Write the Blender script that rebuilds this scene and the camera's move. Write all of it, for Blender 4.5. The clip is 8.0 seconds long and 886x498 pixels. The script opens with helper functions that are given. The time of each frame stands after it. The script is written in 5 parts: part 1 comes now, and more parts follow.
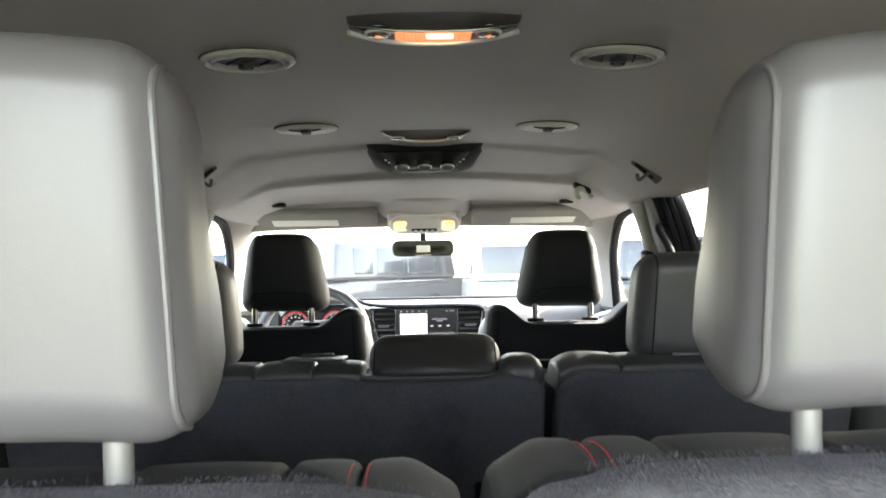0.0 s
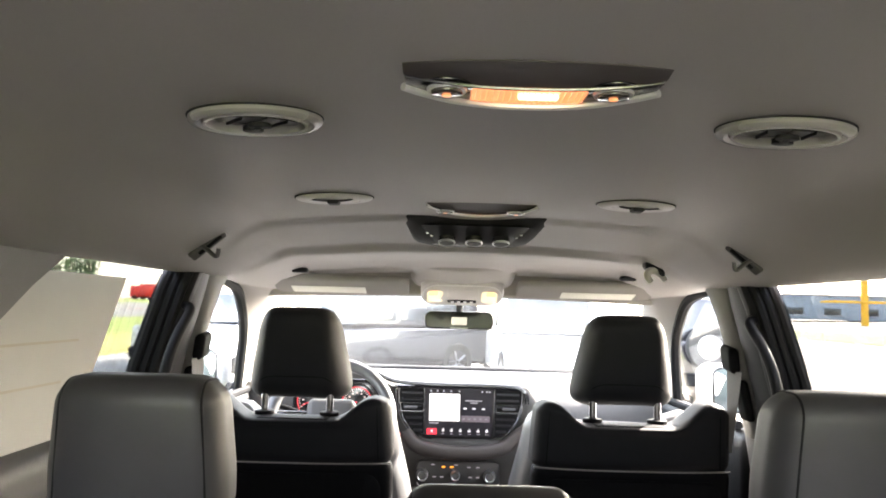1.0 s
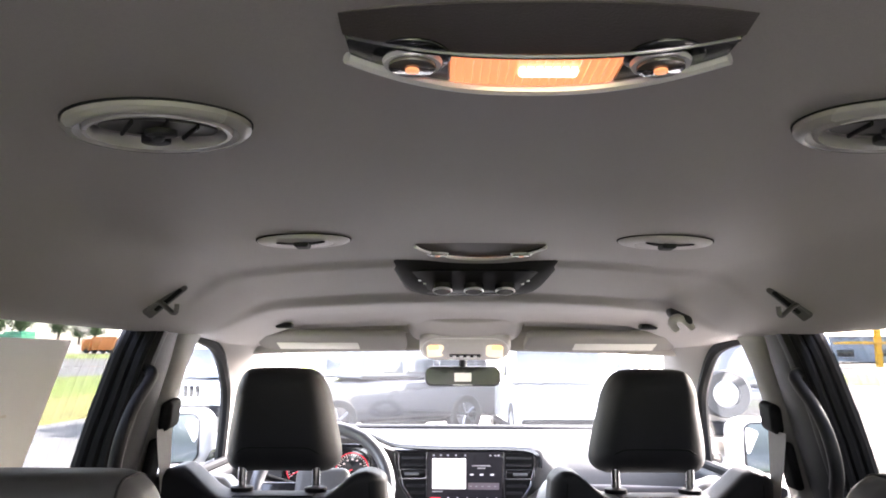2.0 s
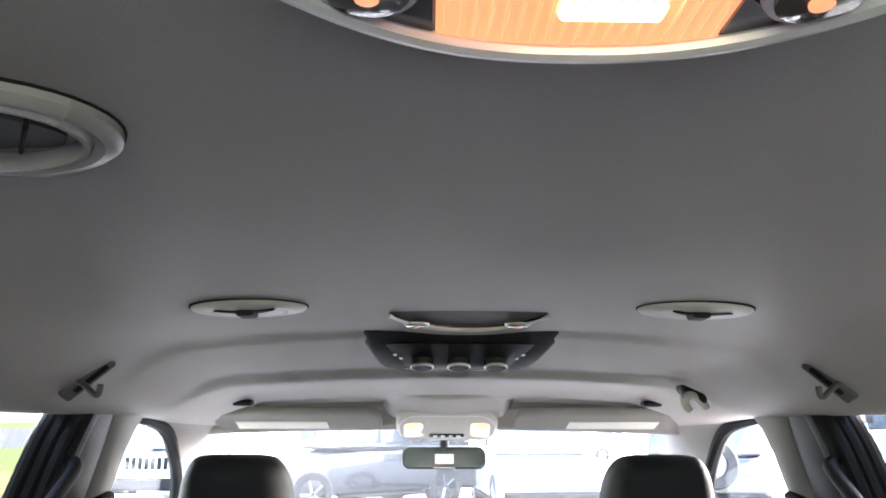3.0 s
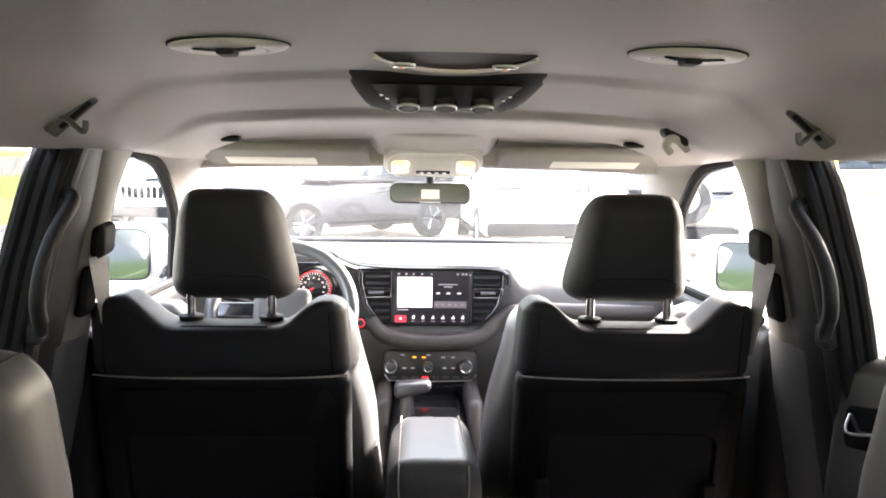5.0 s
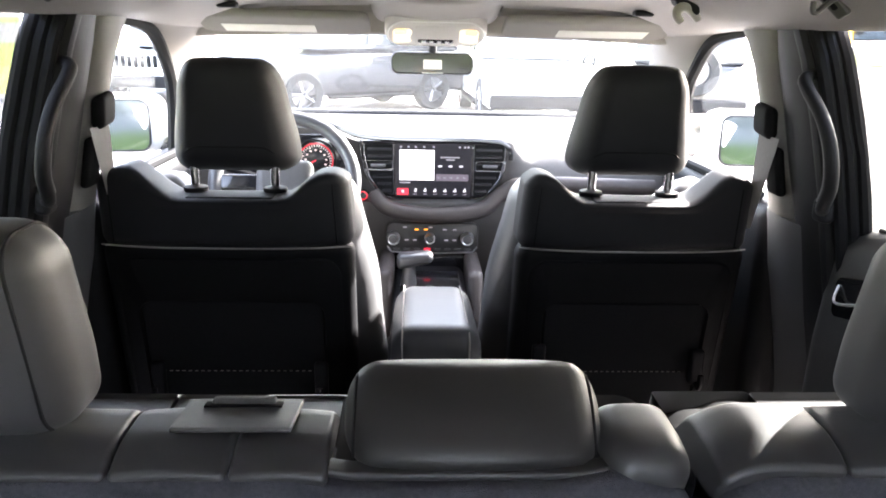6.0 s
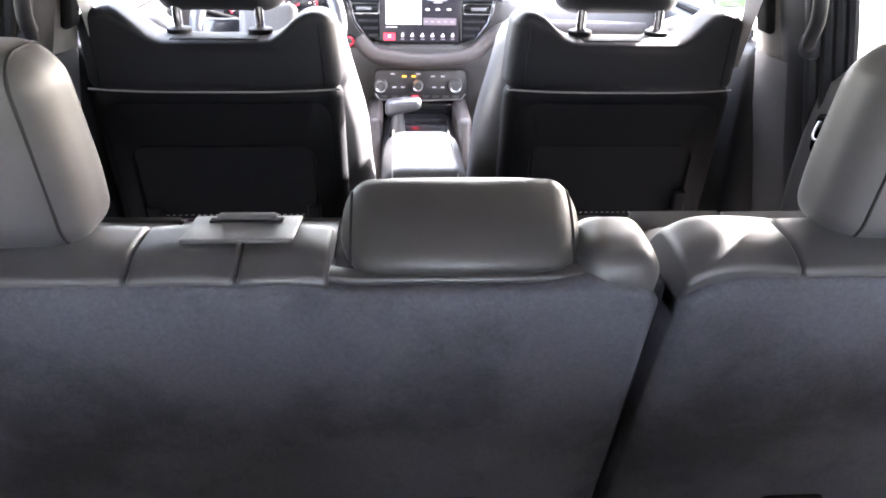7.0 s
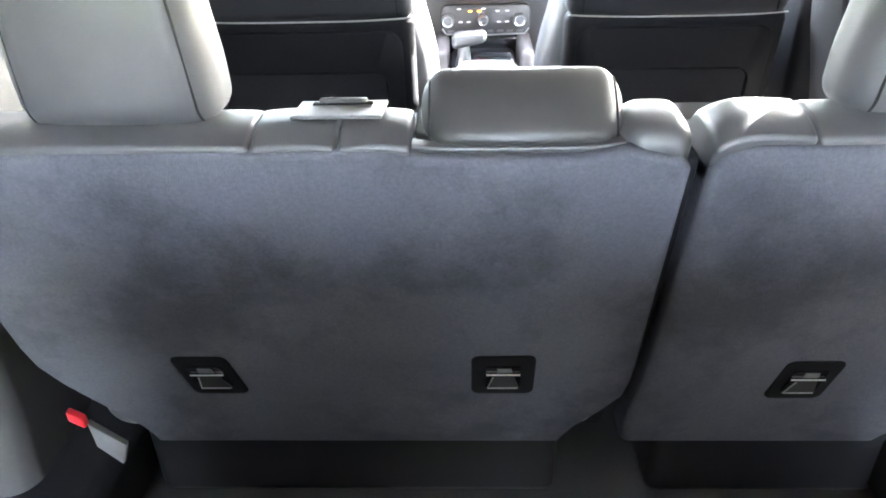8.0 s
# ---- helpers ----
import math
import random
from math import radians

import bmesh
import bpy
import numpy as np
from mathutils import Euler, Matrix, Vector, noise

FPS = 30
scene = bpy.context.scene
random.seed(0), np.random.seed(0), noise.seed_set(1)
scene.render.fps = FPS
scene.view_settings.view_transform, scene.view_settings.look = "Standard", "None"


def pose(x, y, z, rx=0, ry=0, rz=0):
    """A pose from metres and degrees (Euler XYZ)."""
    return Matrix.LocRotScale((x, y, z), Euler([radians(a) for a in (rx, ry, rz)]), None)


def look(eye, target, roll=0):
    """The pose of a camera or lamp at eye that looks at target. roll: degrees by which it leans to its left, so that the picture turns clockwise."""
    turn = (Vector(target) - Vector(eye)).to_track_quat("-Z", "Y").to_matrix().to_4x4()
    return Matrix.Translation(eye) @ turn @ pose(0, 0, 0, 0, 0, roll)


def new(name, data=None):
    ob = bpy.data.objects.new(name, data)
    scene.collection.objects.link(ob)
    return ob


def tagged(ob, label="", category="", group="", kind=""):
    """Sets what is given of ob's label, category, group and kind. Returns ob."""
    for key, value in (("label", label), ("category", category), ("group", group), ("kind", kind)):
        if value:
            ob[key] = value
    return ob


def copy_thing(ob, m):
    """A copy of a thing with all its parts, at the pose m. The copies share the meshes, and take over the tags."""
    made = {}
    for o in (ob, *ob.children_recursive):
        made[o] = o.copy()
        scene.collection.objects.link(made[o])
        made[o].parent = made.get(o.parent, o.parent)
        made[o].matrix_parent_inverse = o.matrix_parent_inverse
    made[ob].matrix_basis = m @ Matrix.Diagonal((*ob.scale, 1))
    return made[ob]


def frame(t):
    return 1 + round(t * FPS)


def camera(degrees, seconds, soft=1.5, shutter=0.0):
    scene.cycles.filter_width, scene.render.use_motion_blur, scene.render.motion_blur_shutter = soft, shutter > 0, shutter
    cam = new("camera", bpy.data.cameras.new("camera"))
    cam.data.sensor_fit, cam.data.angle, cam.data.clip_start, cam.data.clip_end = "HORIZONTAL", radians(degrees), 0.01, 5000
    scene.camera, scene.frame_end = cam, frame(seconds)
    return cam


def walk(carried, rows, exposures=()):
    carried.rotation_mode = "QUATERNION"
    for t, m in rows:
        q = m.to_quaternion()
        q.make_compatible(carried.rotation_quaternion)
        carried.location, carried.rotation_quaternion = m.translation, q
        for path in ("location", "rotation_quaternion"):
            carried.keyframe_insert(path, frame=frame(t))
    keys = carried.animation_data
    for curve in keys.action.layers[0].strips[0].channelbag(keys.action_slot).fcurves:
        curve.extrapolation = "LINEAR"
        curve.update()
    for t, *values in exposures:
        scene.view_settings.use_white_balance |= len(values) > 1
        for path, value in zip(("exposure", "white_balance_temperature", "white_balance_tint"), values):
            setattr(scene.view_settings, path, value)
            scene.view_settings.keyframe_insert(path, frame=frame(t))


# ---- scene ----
cam = camera(62.0, 8.0, soft=1.75, shutter=0.12)
PATH = [
    (0, (-0.026, 0.416, 1.4), (0.046, 2.414, 1.444), -1.0),
    (0.5, (-0.049, 0.573, 1.462), (-0.016, 2.571, 1.541), 0.5),
    (1, (-0.068, 0.71, 1.501), (-0.062, 2.703, 1.664), 1.5),
    (1.2, (-0.062, 0.742, 1.513), (-0.071, 2.73, 1.736), 1.6),
    (2.5, (-0.047, 1.013, 1.522), (-0.05, 2.981, 1.877), -0.3),
    (3, (-0.049, 1.084, 1.549), (-0.008, 3.028, 2.018), 0.1),
    (3.5, (-0.042, 1.091, 1.56), (0.043, 3.058, 1.908), -1.0),
    (4, (-0.045, 1.088, 1.556), (0.048, 3.081, 1.695), -0.2),
    (4.5, (-0.046, 1.085, 1.557), (0.039, 3.082, 1.502), 0.6),
    (6, (-0.05, 1.069, 1.557), (0.031, 2.984, 0.987), 1.2),
    (6.5, (-0.05, 1.062, 1.553), (0.049, 2.919, 0.817), 1.1),
    (7, (-0.052, 1.024, 1.537), (0.059, 2.796, 0.615), 1.1),
    (7.5, (-0.039, 0.925, 1.527), (0.037, 2.648, 0.514), 1.7),
    (8, (-0.059, 0.87, 1.525), (-0.121, 2.584, 0.497), -1.5),
]
EXPOSURES = [(0, 4.85, 6800, 11), (0.5, 5.2, 7300, 11), (1.2, 5.25, 7000, 20), (2.5, 5.12, 6400, 24), (3.5, 5.6, 5900, 14), (4.5, 5.45, 7200, 20), (6.0, 5.5, 6600, 19), (6.5, 5.9, 6400, 19), (7.2, 7.12, 6600, 24), (8.0, 7.88, 6300, 14)]
walk(cam, [(t, look(eye, target, roll)) for t, eye, target, roll in PATH], EXPOSURES)

# ---- world and sun ----
world = bpy.data.worlds.new("world")
scene.world = world
world.use_nodes = True
wn = world.node_tree.nodes
sky = wn.new("ShaderNodeTexSky")
sky.sky_type = "NISHITA"
sky.sun_disc = False
SUN_EL, SUN_AZ = 30.0, 51.0  # degrees: above the horizon, to the right of the car's nose
sky.sun_elevation, sky.sun_rotation = radians(SUN_EL), radians(SUN_AZ)
sky.air_density, sky.dust_density, sky.ozone_density = 1.0, 2.0, 1.0
haze = wn.new("ShaderNodeHueSaturation")  # thin white haze over the whole sky
haze.inputs["Saturation"].default_value = 0.6
world.node_tree.links.new(sky.outputs[0], haze.inputs["Color"])
world.node_tree.links.new(haze.outputs[0], wn["Background"].inputs[0])
wn["Background"].inputs[1].default_value = 0.15
sun_data = bpy.data.lights.new("sun", "SUN")
sun_data.energy, sun_data.angle, sun_data.color = 3.0, radians(0.6), (1.0, 0.975, 0.94)
sun = new("sun", sun_data)
sun_dir = Vector((math.sin(radians(SUN_AZ)) * math.cos(radians(SUN_EL)), math.cos(radians(SUN_AZ)) * math.cos(radians(SUN_EL)), math.sin(radians(SUN_EL))))
sun.matrix_world = look(sun_dir * 30, (0, 0, 0))


# ---- materials ----
def material(name, colour, rough=0.5, metal=0.0, vary=0.15, scale=30.0, bump=0.0, bump_scale=400.0, spec=0.5, coat=0.0, voronoi=False, stretch=(1, 1, 1), sheen=0.0, blotch=4.0, nap=0.0):
    """A surface with colour variation at two scales and a fine relief."""
    m = bpy.data.materials.new(name)
    m.use_nodes = True
    nt = m.node_tree
    b = nt.nodes["Principled BSDF"]
    b.inputs["Metallic"].default_value = metal
    b.inputs["Specular IOR Level"].default_value = spec
    b.inputs["Coat Weight"].default_value = coat
    b.inputs["Sheen Weight"].default_value = sheen
    co = nt.nodes.new("ShaderNodeTexCoord")
    mp = nt.nodes.new("ShaderNodeMapping")
    mp.inputs["Scale"].default_value = stretch
    nt.links.new(co.outputs["Object"], mp.inputs[0])
    fine = nt.nodes.new("ShaderNodeTexNoise")
    fine.inputs["Scale"].default_value, fine.inputs["Detail"].default_value = scale, 5.0
    big = nt.nodes.new("ShaderNodeTexNoise")
    big.inputs["Scale"].default_value, big.inputs["Detail"].default_value = blotch, 3.0
    for n in (fine, big):
        nt.links.new(mp.outputs[0], n.inputs["Vector"])
    add = nt.nodes.new("ShaderNodeMath")
    add.operation = "ADD"
    nt.links.new(fine.outputs["Fac"], add.inputs[0])
    nt.links.new(big.outputs["Fac"], add.inputs[1])
    ramp = nt.nodes.new("ShaderNodeMapRange")
    ramp.inputs["From Min"].default_value, ramp.inputs["From Max"].default_value = 0.6, 1.4
    ramp.inputs["To Min"].default_value, ramp.inputs["To Max"].default_value = 1 - vary, 1 + vary
    nt.links.new(add.outputs[0], ramp.inputs[0])
    mul = nt.nodes.new("ShaderNodeVectorMath")
    mul.operation = "SCALE"
    mul.inputs[0].default_value = colour
    nt.links.new(ramp.outputs[0], mul.inputs["Scale"])
    if nap:  # brushed patches of pile
        brushed = nt.nodes.new("ShaderNodeTexNoise")
        brushed.inputs["Scale"].default_value, brushed.inputs["Detail"].default_value, brushed.inputs["Roughness"].default_value = blotch * 0.8, 8.0, 0.7
        nt.links.new(mp.outputs[0], brushed.inputs["Vector"])
        lay = nt.nodes.new("ShaderNodeMapRange")
        lay.inputs["From Min"].default_value, lay.inputs["From Max"].default_value = 0.47, 0.60
        lay.inputs["To Min"].default_value, lay.inputs["To Max"].default_value = 1.0, 1.0 - nap
        nt.links.new(brushed.outputs["Fac"], lay.inputs[0])
        laid = nt.nodes.new("ShaderNodeVectorMath")
        laid.operation = "SCALE"
        nt.links.new(mul.outputs[0], laid.inputs[0])
        nt.links.new(lay.outputs[0], laid.inputs["Scale"])
        mul = laid
    nt.links.new(mul.outputs[0], b.inputs["Base Color"])
    rr = nt.nodes.new("ShaderNodeMapRange")
    rr.inputs["To Min"].default_value, rr.inputs["To Max"].default_value = max(0.02, rough - 0.08), min(1, rough + 0.08)
    nt.links.new(big.outputs["Fac"], rr.inputs[0])
    nt.links.new(rr.outputs[0], b.inputs["Roughness"])
    if bump:
        tex = nt.nodes.new("ShaderNodeTexVoronoi" if voronoi else "ShaderNodeTexNoise")
        tex.inputs["Scale"].default_value = bump_scale
        nt.links.new(mp.outputs[0], tex.inputs["Vector"])
        bp = nt.nodes.new("ShaderNodeBump")
        bp.inputs["Strength"].default_value, bp.inputs["Distance"].default_value = bump, 0.002
        nt.links.new(tex.outputs[0], bp.inputs["Height"])
        nt.links.new(bp.outputs[0], b.inputs["Normal"])
    return m


def glow(name, colour, strength):
    m = bpy.data.materials.new(name)
    m.use_nodes = True
    b = m.node_tree.nodes["Principled BSDF"]
    b.inputs["Base Color"].default_value = (*colour, 1)
    b.inputs["Emission Color"].default_value = (*colour, 1)
    b.inputs["Emission Strength"].default_value = strength
    b.inputs["Roughness"].default_value = 0.25
    return m


def glass(name, tint=(0.93, 0.95, 0.94)):
    m = bpy.data.materials.new(name)
    m.use_nodes = True
    nt = m.node_tree
    out = nt.nodes["Material Output"]
    tr, gl, mx, lw, pw = (nt.nodes.new("ShaderNode" + k) for k in ("BsdfTransparent", "BsdfGlossy", "MixShader", "LayerWeight", "MapRange"))
    tr.inputs[0].default_value = (*tint, 1)
    gl.inputs["Roughness"].default_value = 0.02
    lw.inputs[0].default_value = 0.15
    pw.inputs["To Min"].default_value, pw.inputs["To Max"].default_value = 0.025, 0.35
    nt.links.new(lw.outputs["Facing"], pw.inputs[0])
    nt.links.new(pw.outputs[0], mx.inputs[0])
    nt.links.new(tr.outputs[0], mx.inputs[1])
    nt.links.new(gl.outputs[0], mx.inputs[2])
    nt.links.new(mx.outputs[0], out.inputs[0])
    return m


LEATHER = material("leather", (0.050, 0.050, 0.054), 0.47, spec=0.75, sheen=0.05, vary=0.12, scale=25, bump=0.05, bump_scale=1300, voronoi=True)
# third-row headrests: black leather painted paler for the daylight falling on it from behind
LEATHER_LIT = material("leather_lit", (0.115, 0.109, 0.112), 0.36, spec=0.75, vary=0.08, scale=25, bump=0.035, bump_scale=1500, voronoi=True)
SIDE_LEATHER = material("side_leather", (0.036, 0.035, 0.035), 0.45, spec=0.45, sheen=0.05, vary=0.08, scale=25, bump=0.04, bump_scale=1400, voronoi=True)
# seat leather again, lightened to carry the windscreen light on the cushion sides
BOLSTER_LIT = material("bolster_leather_lit", (0.078, 0.077, 0.079), 0.42, spec=0.75, sheen=0.05, vary=0.08, scale=25, bump=0.04, bump_scale=1400, voronoi=True)
LEATHER_DARK = material("leather_dark", (0.013, 0.013, 0.0148), 0.60, spec=0.20, sheen=0.03, vary=0.10, scale=25, bump=0.10, bump_scale=1300, voronoi=True)
CARPET = material("seat_carpet", (0.092, 0.095, 0.111), 0.95, vary=0.26, scale=260, bump=0.8, bump_scale=900, sheen=0.04, spec=0.15, blotch=5, nap=0.38)
SEATBACK = material("seat_back_plastic", (0.007, 0.007, 0.008), 0.65, spec=0.14, vary=0.15, scale=90, bump=0.2, bump_scale=800)
POCKET = material("pocket_cloth", (0.016, 0.016, 0.018), 0.9, spec=0.15, vary=0.2, scale=200, bump=0.4, bump_scale=900)
GUIDE = material("guide_plastic", (0.085, 0.085, 0.087), 0.4, vary=0.08, scale=150, bump=0.3, bump_scale=900)
FUZZ = material("grey_carpet", (0.115, 0.11, 0.125), 0.95, vary=0.4, scale=260, bump=0.9, bump_scale=500, sheen=0.12, spec=0.2, blotch=14, nap=0.3)
VISOR = material("visor_cloth", (0.185, 0.173, 0.163), 0.95, vary=0.06, scale=500, bump=0.25, bump_scale=1300, blotch=3)
HEADLINER = material("headliner_cloth", (0.262, 0.241, 0.224), 0.54, spec=0.58, vary=0.06, scale=500, bump=0.25, bump_scale=1300, blotch=3)
TRIM_LIGHT = material("light_trim", (0.23, 0.222, 0.212), 0.6, vary=0.05, scale=200, bump=0.15, bump_scale=900)
TRIM_DARK = material("dark_trim", (0.013, 0.013, 0.015), 0.5, spec=0.18, vary=0.12, scale=120, bump=0.2, bump_scale=800)
TRIM_LOW = material("charcoal_trim", (0.022, 0.0215, 0.023), 0.5, spec=0.22, vary=0.08, scale=120, bump=0.15, bump_scale=800)
PILLAR = material("pillar_trim", (0.055, 0.054, 0.053), 0.5, spec=0.35, vary=0.08, scale=120, bump=0.15, bump_scale=800)
TRIM_MID = material("mid_grey_trim", (0.13, 0.13, 0.135), 0.45, vary=0.08, scale=120, bump=0.15, bump_scale=800)
RUBBER = material("rubber", (0.009, 0.009, 0.010), 0.68, spec=0.09, vary=0.15, scale=80)
DASH = material("dash_vinyl", (0.060, 0.057, 0.055), 0.55, vary=0.1, scale=120, bump=0.25, bump_scale=700, voronoi=True)
DARK_CHROME = material("dark_chrome", (0.20, 0.20, 0.21), 0.22, metal=0.9, vary=0.05, scale=60)
DASH_LIGHT = material("dash_band", (0.056, 0.047, 0.044), 0.5, vary=0.1, scale=90, bump=0.2, bump_scale=700)
GLOSS = material("gloss_black", (0.012, 0.012, 0.014), 0.12, vary=0.1, scale=20, coat=0.4)
CHROME = material("chrome", (0.78, 0.78, 0.78), 0.12, metal=1.0, vary=0.04, scale=40)
SATIN = material("satin_silver", (0.55, 0.55, 0.55), 0.32, metal=0.9, vary=0.05, scale=60)
STITCH = material("stitch", (0.30, 0.28, 0.26), 0.8, vary=0.2, scale=300)
RED_STITCH = material("red_stitch", (0.55, 0.04, 0.04), 0.7, vary=0.2, scale=300)
RED = material("red_plastic", (0.65, 0.02, 0.03), 0.4, vary=0.1, scale=60)
BELT = material("seat_belt_web", (0.05, 0.05, 0.052), 0.7, vary=0.2, scale=500, bump=0.5, bump_scale=900, stretch=(1, 1, 0.2))
MIRROR = material("mirror_glass", (0.38, 0.40, 0.41), 0.02, metal=1.0, vary=0.01, scale=5)
GLASS = glass("window_glass", (0.87, 0.885, 0.875))
PRIVACY = glass("privacy_glass", (0.36, 0.37, 0.36))
SCREEN_GLASS = glass("windscreen_glass", (0.79, 0.81, 0.80))
POST = material("post_grey", (0.26, 0.25, 0.245), 0.4, metal=0.2, vary=0.05, scale=60)
VANE = material("vent_vane", (0.030, 0.029, 0.028), 0.5, spec=0.25, vary=0.06, scale=100)
VENT_DARK = material("vent_grey", (0.27, 0.255, 0.245), 0.27, vary=0.06, scale=100, bump=0.1, bump_scale=800)
VENT = material("vent_plastic", (0.46, 0.437, 0.418), 0.4, vary=0.05, scale=100, bump=0.1, bump_scale=800)
BELT_PALE = material("pale_belt_web", (0.30, 0.285, 0.27), 0.7, vary=0.15, scale=500, bump=0.5, bump_scale=900, stretch=(1, 1, 0.2))
DOOR_MIRROR = material("door_mirror_glass", (0.050, 0.066, 0.084), 0.02, metal=1.0, vary=0.01, scale=5)
PAPER = material("paper", (0.72, 0.695, 0.65), 0.85, vary=0.05, scale=12)
pt = PAPER.node_tree  # thin paper lets some daylight through
thru, both = pt.nodes.new("ShaderNodeBsdfTranslucent"), pt.nodes.new("ShaderNodeMixShader")
thru.inputs["Color"].default_value = (0.62, 0.60, 0.56, 1)
both.inputs[0].default_value = 0.35
pt.links.new(pt.nodes["Principled BSDF"].outputs[0], both.inputs[1])
pt.links.new(thru.outputs[0], both.inputs[2])
pt.links.new(both.outputs[0], pt.nodes["Material Output"].inputs[0])
LABEL = material("white_label", (0.56, 0.545, 0.50), 0.6, vary=0.05, scale=50)
FLOOR = material("floor_carpet", (0.05, 0.05, 0.052), 0.95, vary=0.3, scale=200, bump=0.8, bump_scale=600)
PAINT = material("white_paint", (0.72, 0.72, 0.72), 0.25, vary=0.03, scale=3, coat=0.8)


# ---- mesh helpers ----
ORIGIN = {}


def thing(name, at, label, category, group="", kind=""):
    ob = new(name)
    ob.location = at
    ob.empty_display_size = 0.05
    ORIGIN[ob] = Vector(at)
    return tagged(ob, label, category, group, kind)


def part(name, vf, mat, parent=None, label="", smooth=True, at=None):
    """One mesh object from (verts, faces) given in the world, under a thing or a part."""
    v, f = vf
    me = bpy.data.meshes.new(name)
    o = ORIGIN[parent] if parent is not None else Vector(at or (0, 0, 0))
    me.from_pydata([tuple(np.asarray(p, float) - np.asarray(o)) for p in v], [], [list(map(int, k)) for k in f])
    me.materials.append(mat)
    bm = bmesh.new()
    bm.from_mesh(me)
    bmesh.ops.recalc_face_normals(bm, faces=bm.faces)
    bm.to_mesh(me)
    bm.free()
    if smooth:
        me.polygons.foreach_set("use_smooth", [True] * len(me.polygons))
        me.set_sharp_from_angle(angle=radians(42))
    ob = new(name, me)
    ORIGIN[ob] = Vector(o)
    if parent is not None:
        ob.parent = parent
    else:
        ob.location = o
    if label:
        ob["label"] = label
    return ob


def join(*meshes):
    V, F = [], []
    for v, f in meshes:
        n = len(V)
        V += [tuple(p) for p in v]
        F += [[i + n for i in k] for k in f]
    return V, F


def moved(vf, fn):
    return [tuple(fn(*p)) for p in vf[0]], vf[1]


def rbox(c, h, r, k=3, m=(2, 2, 2), warp=None):
    """A box with rounded edges about c, half sizes h, m cuts along each axis; warp(x, y, z) from the box's centre."""
    h = np.array(h, float)
    r = min(r, *(h * 0.999))
    axes = []
    for a in range(3):
        inner = h[a] - r
        edge = [inner + r * math.tan(math.pi / 4 * i / k) for i in range(1, k + 1)]
        mid = list(np.linspace(-inner, inner, m[a] + 1))
        axes.append([-e for e in reversed(edge)] + mid + edge)
    ids, V, F = {}, [], []

    def vert(p):
        key = tuple(round(q, 7) for q in p)
        if key not in ids:
            q = np.array(p)
            n = np.clip(q, -(h - r), h - r)
            d = q - n
            l = np.linalg.norm(d)
            w = n + d / l * r if l > 1e-9 else q
            if warp:
                w = np.array(warp(*w))
            ids[key] = len(V)
            V.append(tuple(w + np.array(c)))
        return ids[key]

    for a in range(3):
        b, d = (a + 1) % 3, (a + 2) % 3
        for s in (-1, 1):
            for i in range(len(axes[b]) - 1):
                for j in range(len(axes[d]) - 1):
                    q = []
                    for bi, dj in ((i, j), (i + 1, j), (i + 1, j + 1), (i, j + 1)):
                        p = [0, 0, 0]
                        p[a], p[b], p[d] = s * h[a], axes[b][bi], axes[d][dj]
                        q.append(vert(p))
                    F.append(q)
    return V, F


def tube(pts, r, n=10, closed=False):
    P = [np.array(p, float) for p in pts]
    N = len(P)
    rings, up = [], None
    for i in range(N):
        t = P[(i + 1) % N] - P[i - 1] if closed else P[min(i + 1, N - 1)] - P[max(i - 1, 0)]
        t = t / np.linalg.norm(t)
        if up is None:
            up = np.cross(t, [0.3, 0.5, 0.81])
        up = up - t * np.dot(up, t)
        up = up / np.linalg.norm(up)
        side = np.cross(t, up)
        rr = r[i] if isinstance(r, (list, tuple)) else r
        rings.append([P[i] + rr * (math.cos(a) * up + math.sin(a) * side) for a in np.linspace(0, 2 * math.pi, n, endpoint=False)])
    return loft(rings, wrap=closed)


def loft(rings, wrap=False, cap=True):
    n, V, F = len(rings[0]), [tuple(p) for ring in rings for p in ring], []
    R = len(rings)
    for i in range(R if wrap else R - 1):
        j = (i + 1) % R
        for k in range(n):
            F.append([i * n + k, i * n + (k + 1) % n, j * n + (k + 1) % n, j * n + k])
    if cap and not wrap:
        F.append(list(range(n))[::-1])
        F.append([(R - 1) * n + k for k in range(n)])
    return V, F


def spline(pts, n=8):
    """A smooth line through points (Catmull-Rom)."""
    P = [np.array(p, float) for p in pts]
    out = []
    for i in range(len(P) - 1):
        a, b, c, d = P[max(i - 1, 0)], P[i], P[i + 1], P[min(i + 2, len(P) - 1)]
        for t in np.linspace(0, 1, n, endpoint=False):
            out.append(0.5 * (2 * b + (c - a) * t + (2 * a - 5 * b + 4 * c - d) * t**2 + (3 * b - a - 3 * c + d) * t**3))
    return out + [P[-1]]


def rrect(hx, hy, r, n=5):
    """A rounded rectangle's outline, as 2D points."""
    out = []
    for cx, cy, a0 in ((hx - r, hy - r, 0), (-hx + r, hy - r, 90), (-hx + r, -hy + r, 180), (hx - r, -hy + r, 270)):
        for i in range(n + 1):
            a = radians(a0 + 90 * i / n)
            out.append((cx + r * math.cos(a), cy + r * math.sin(a)))
    return out


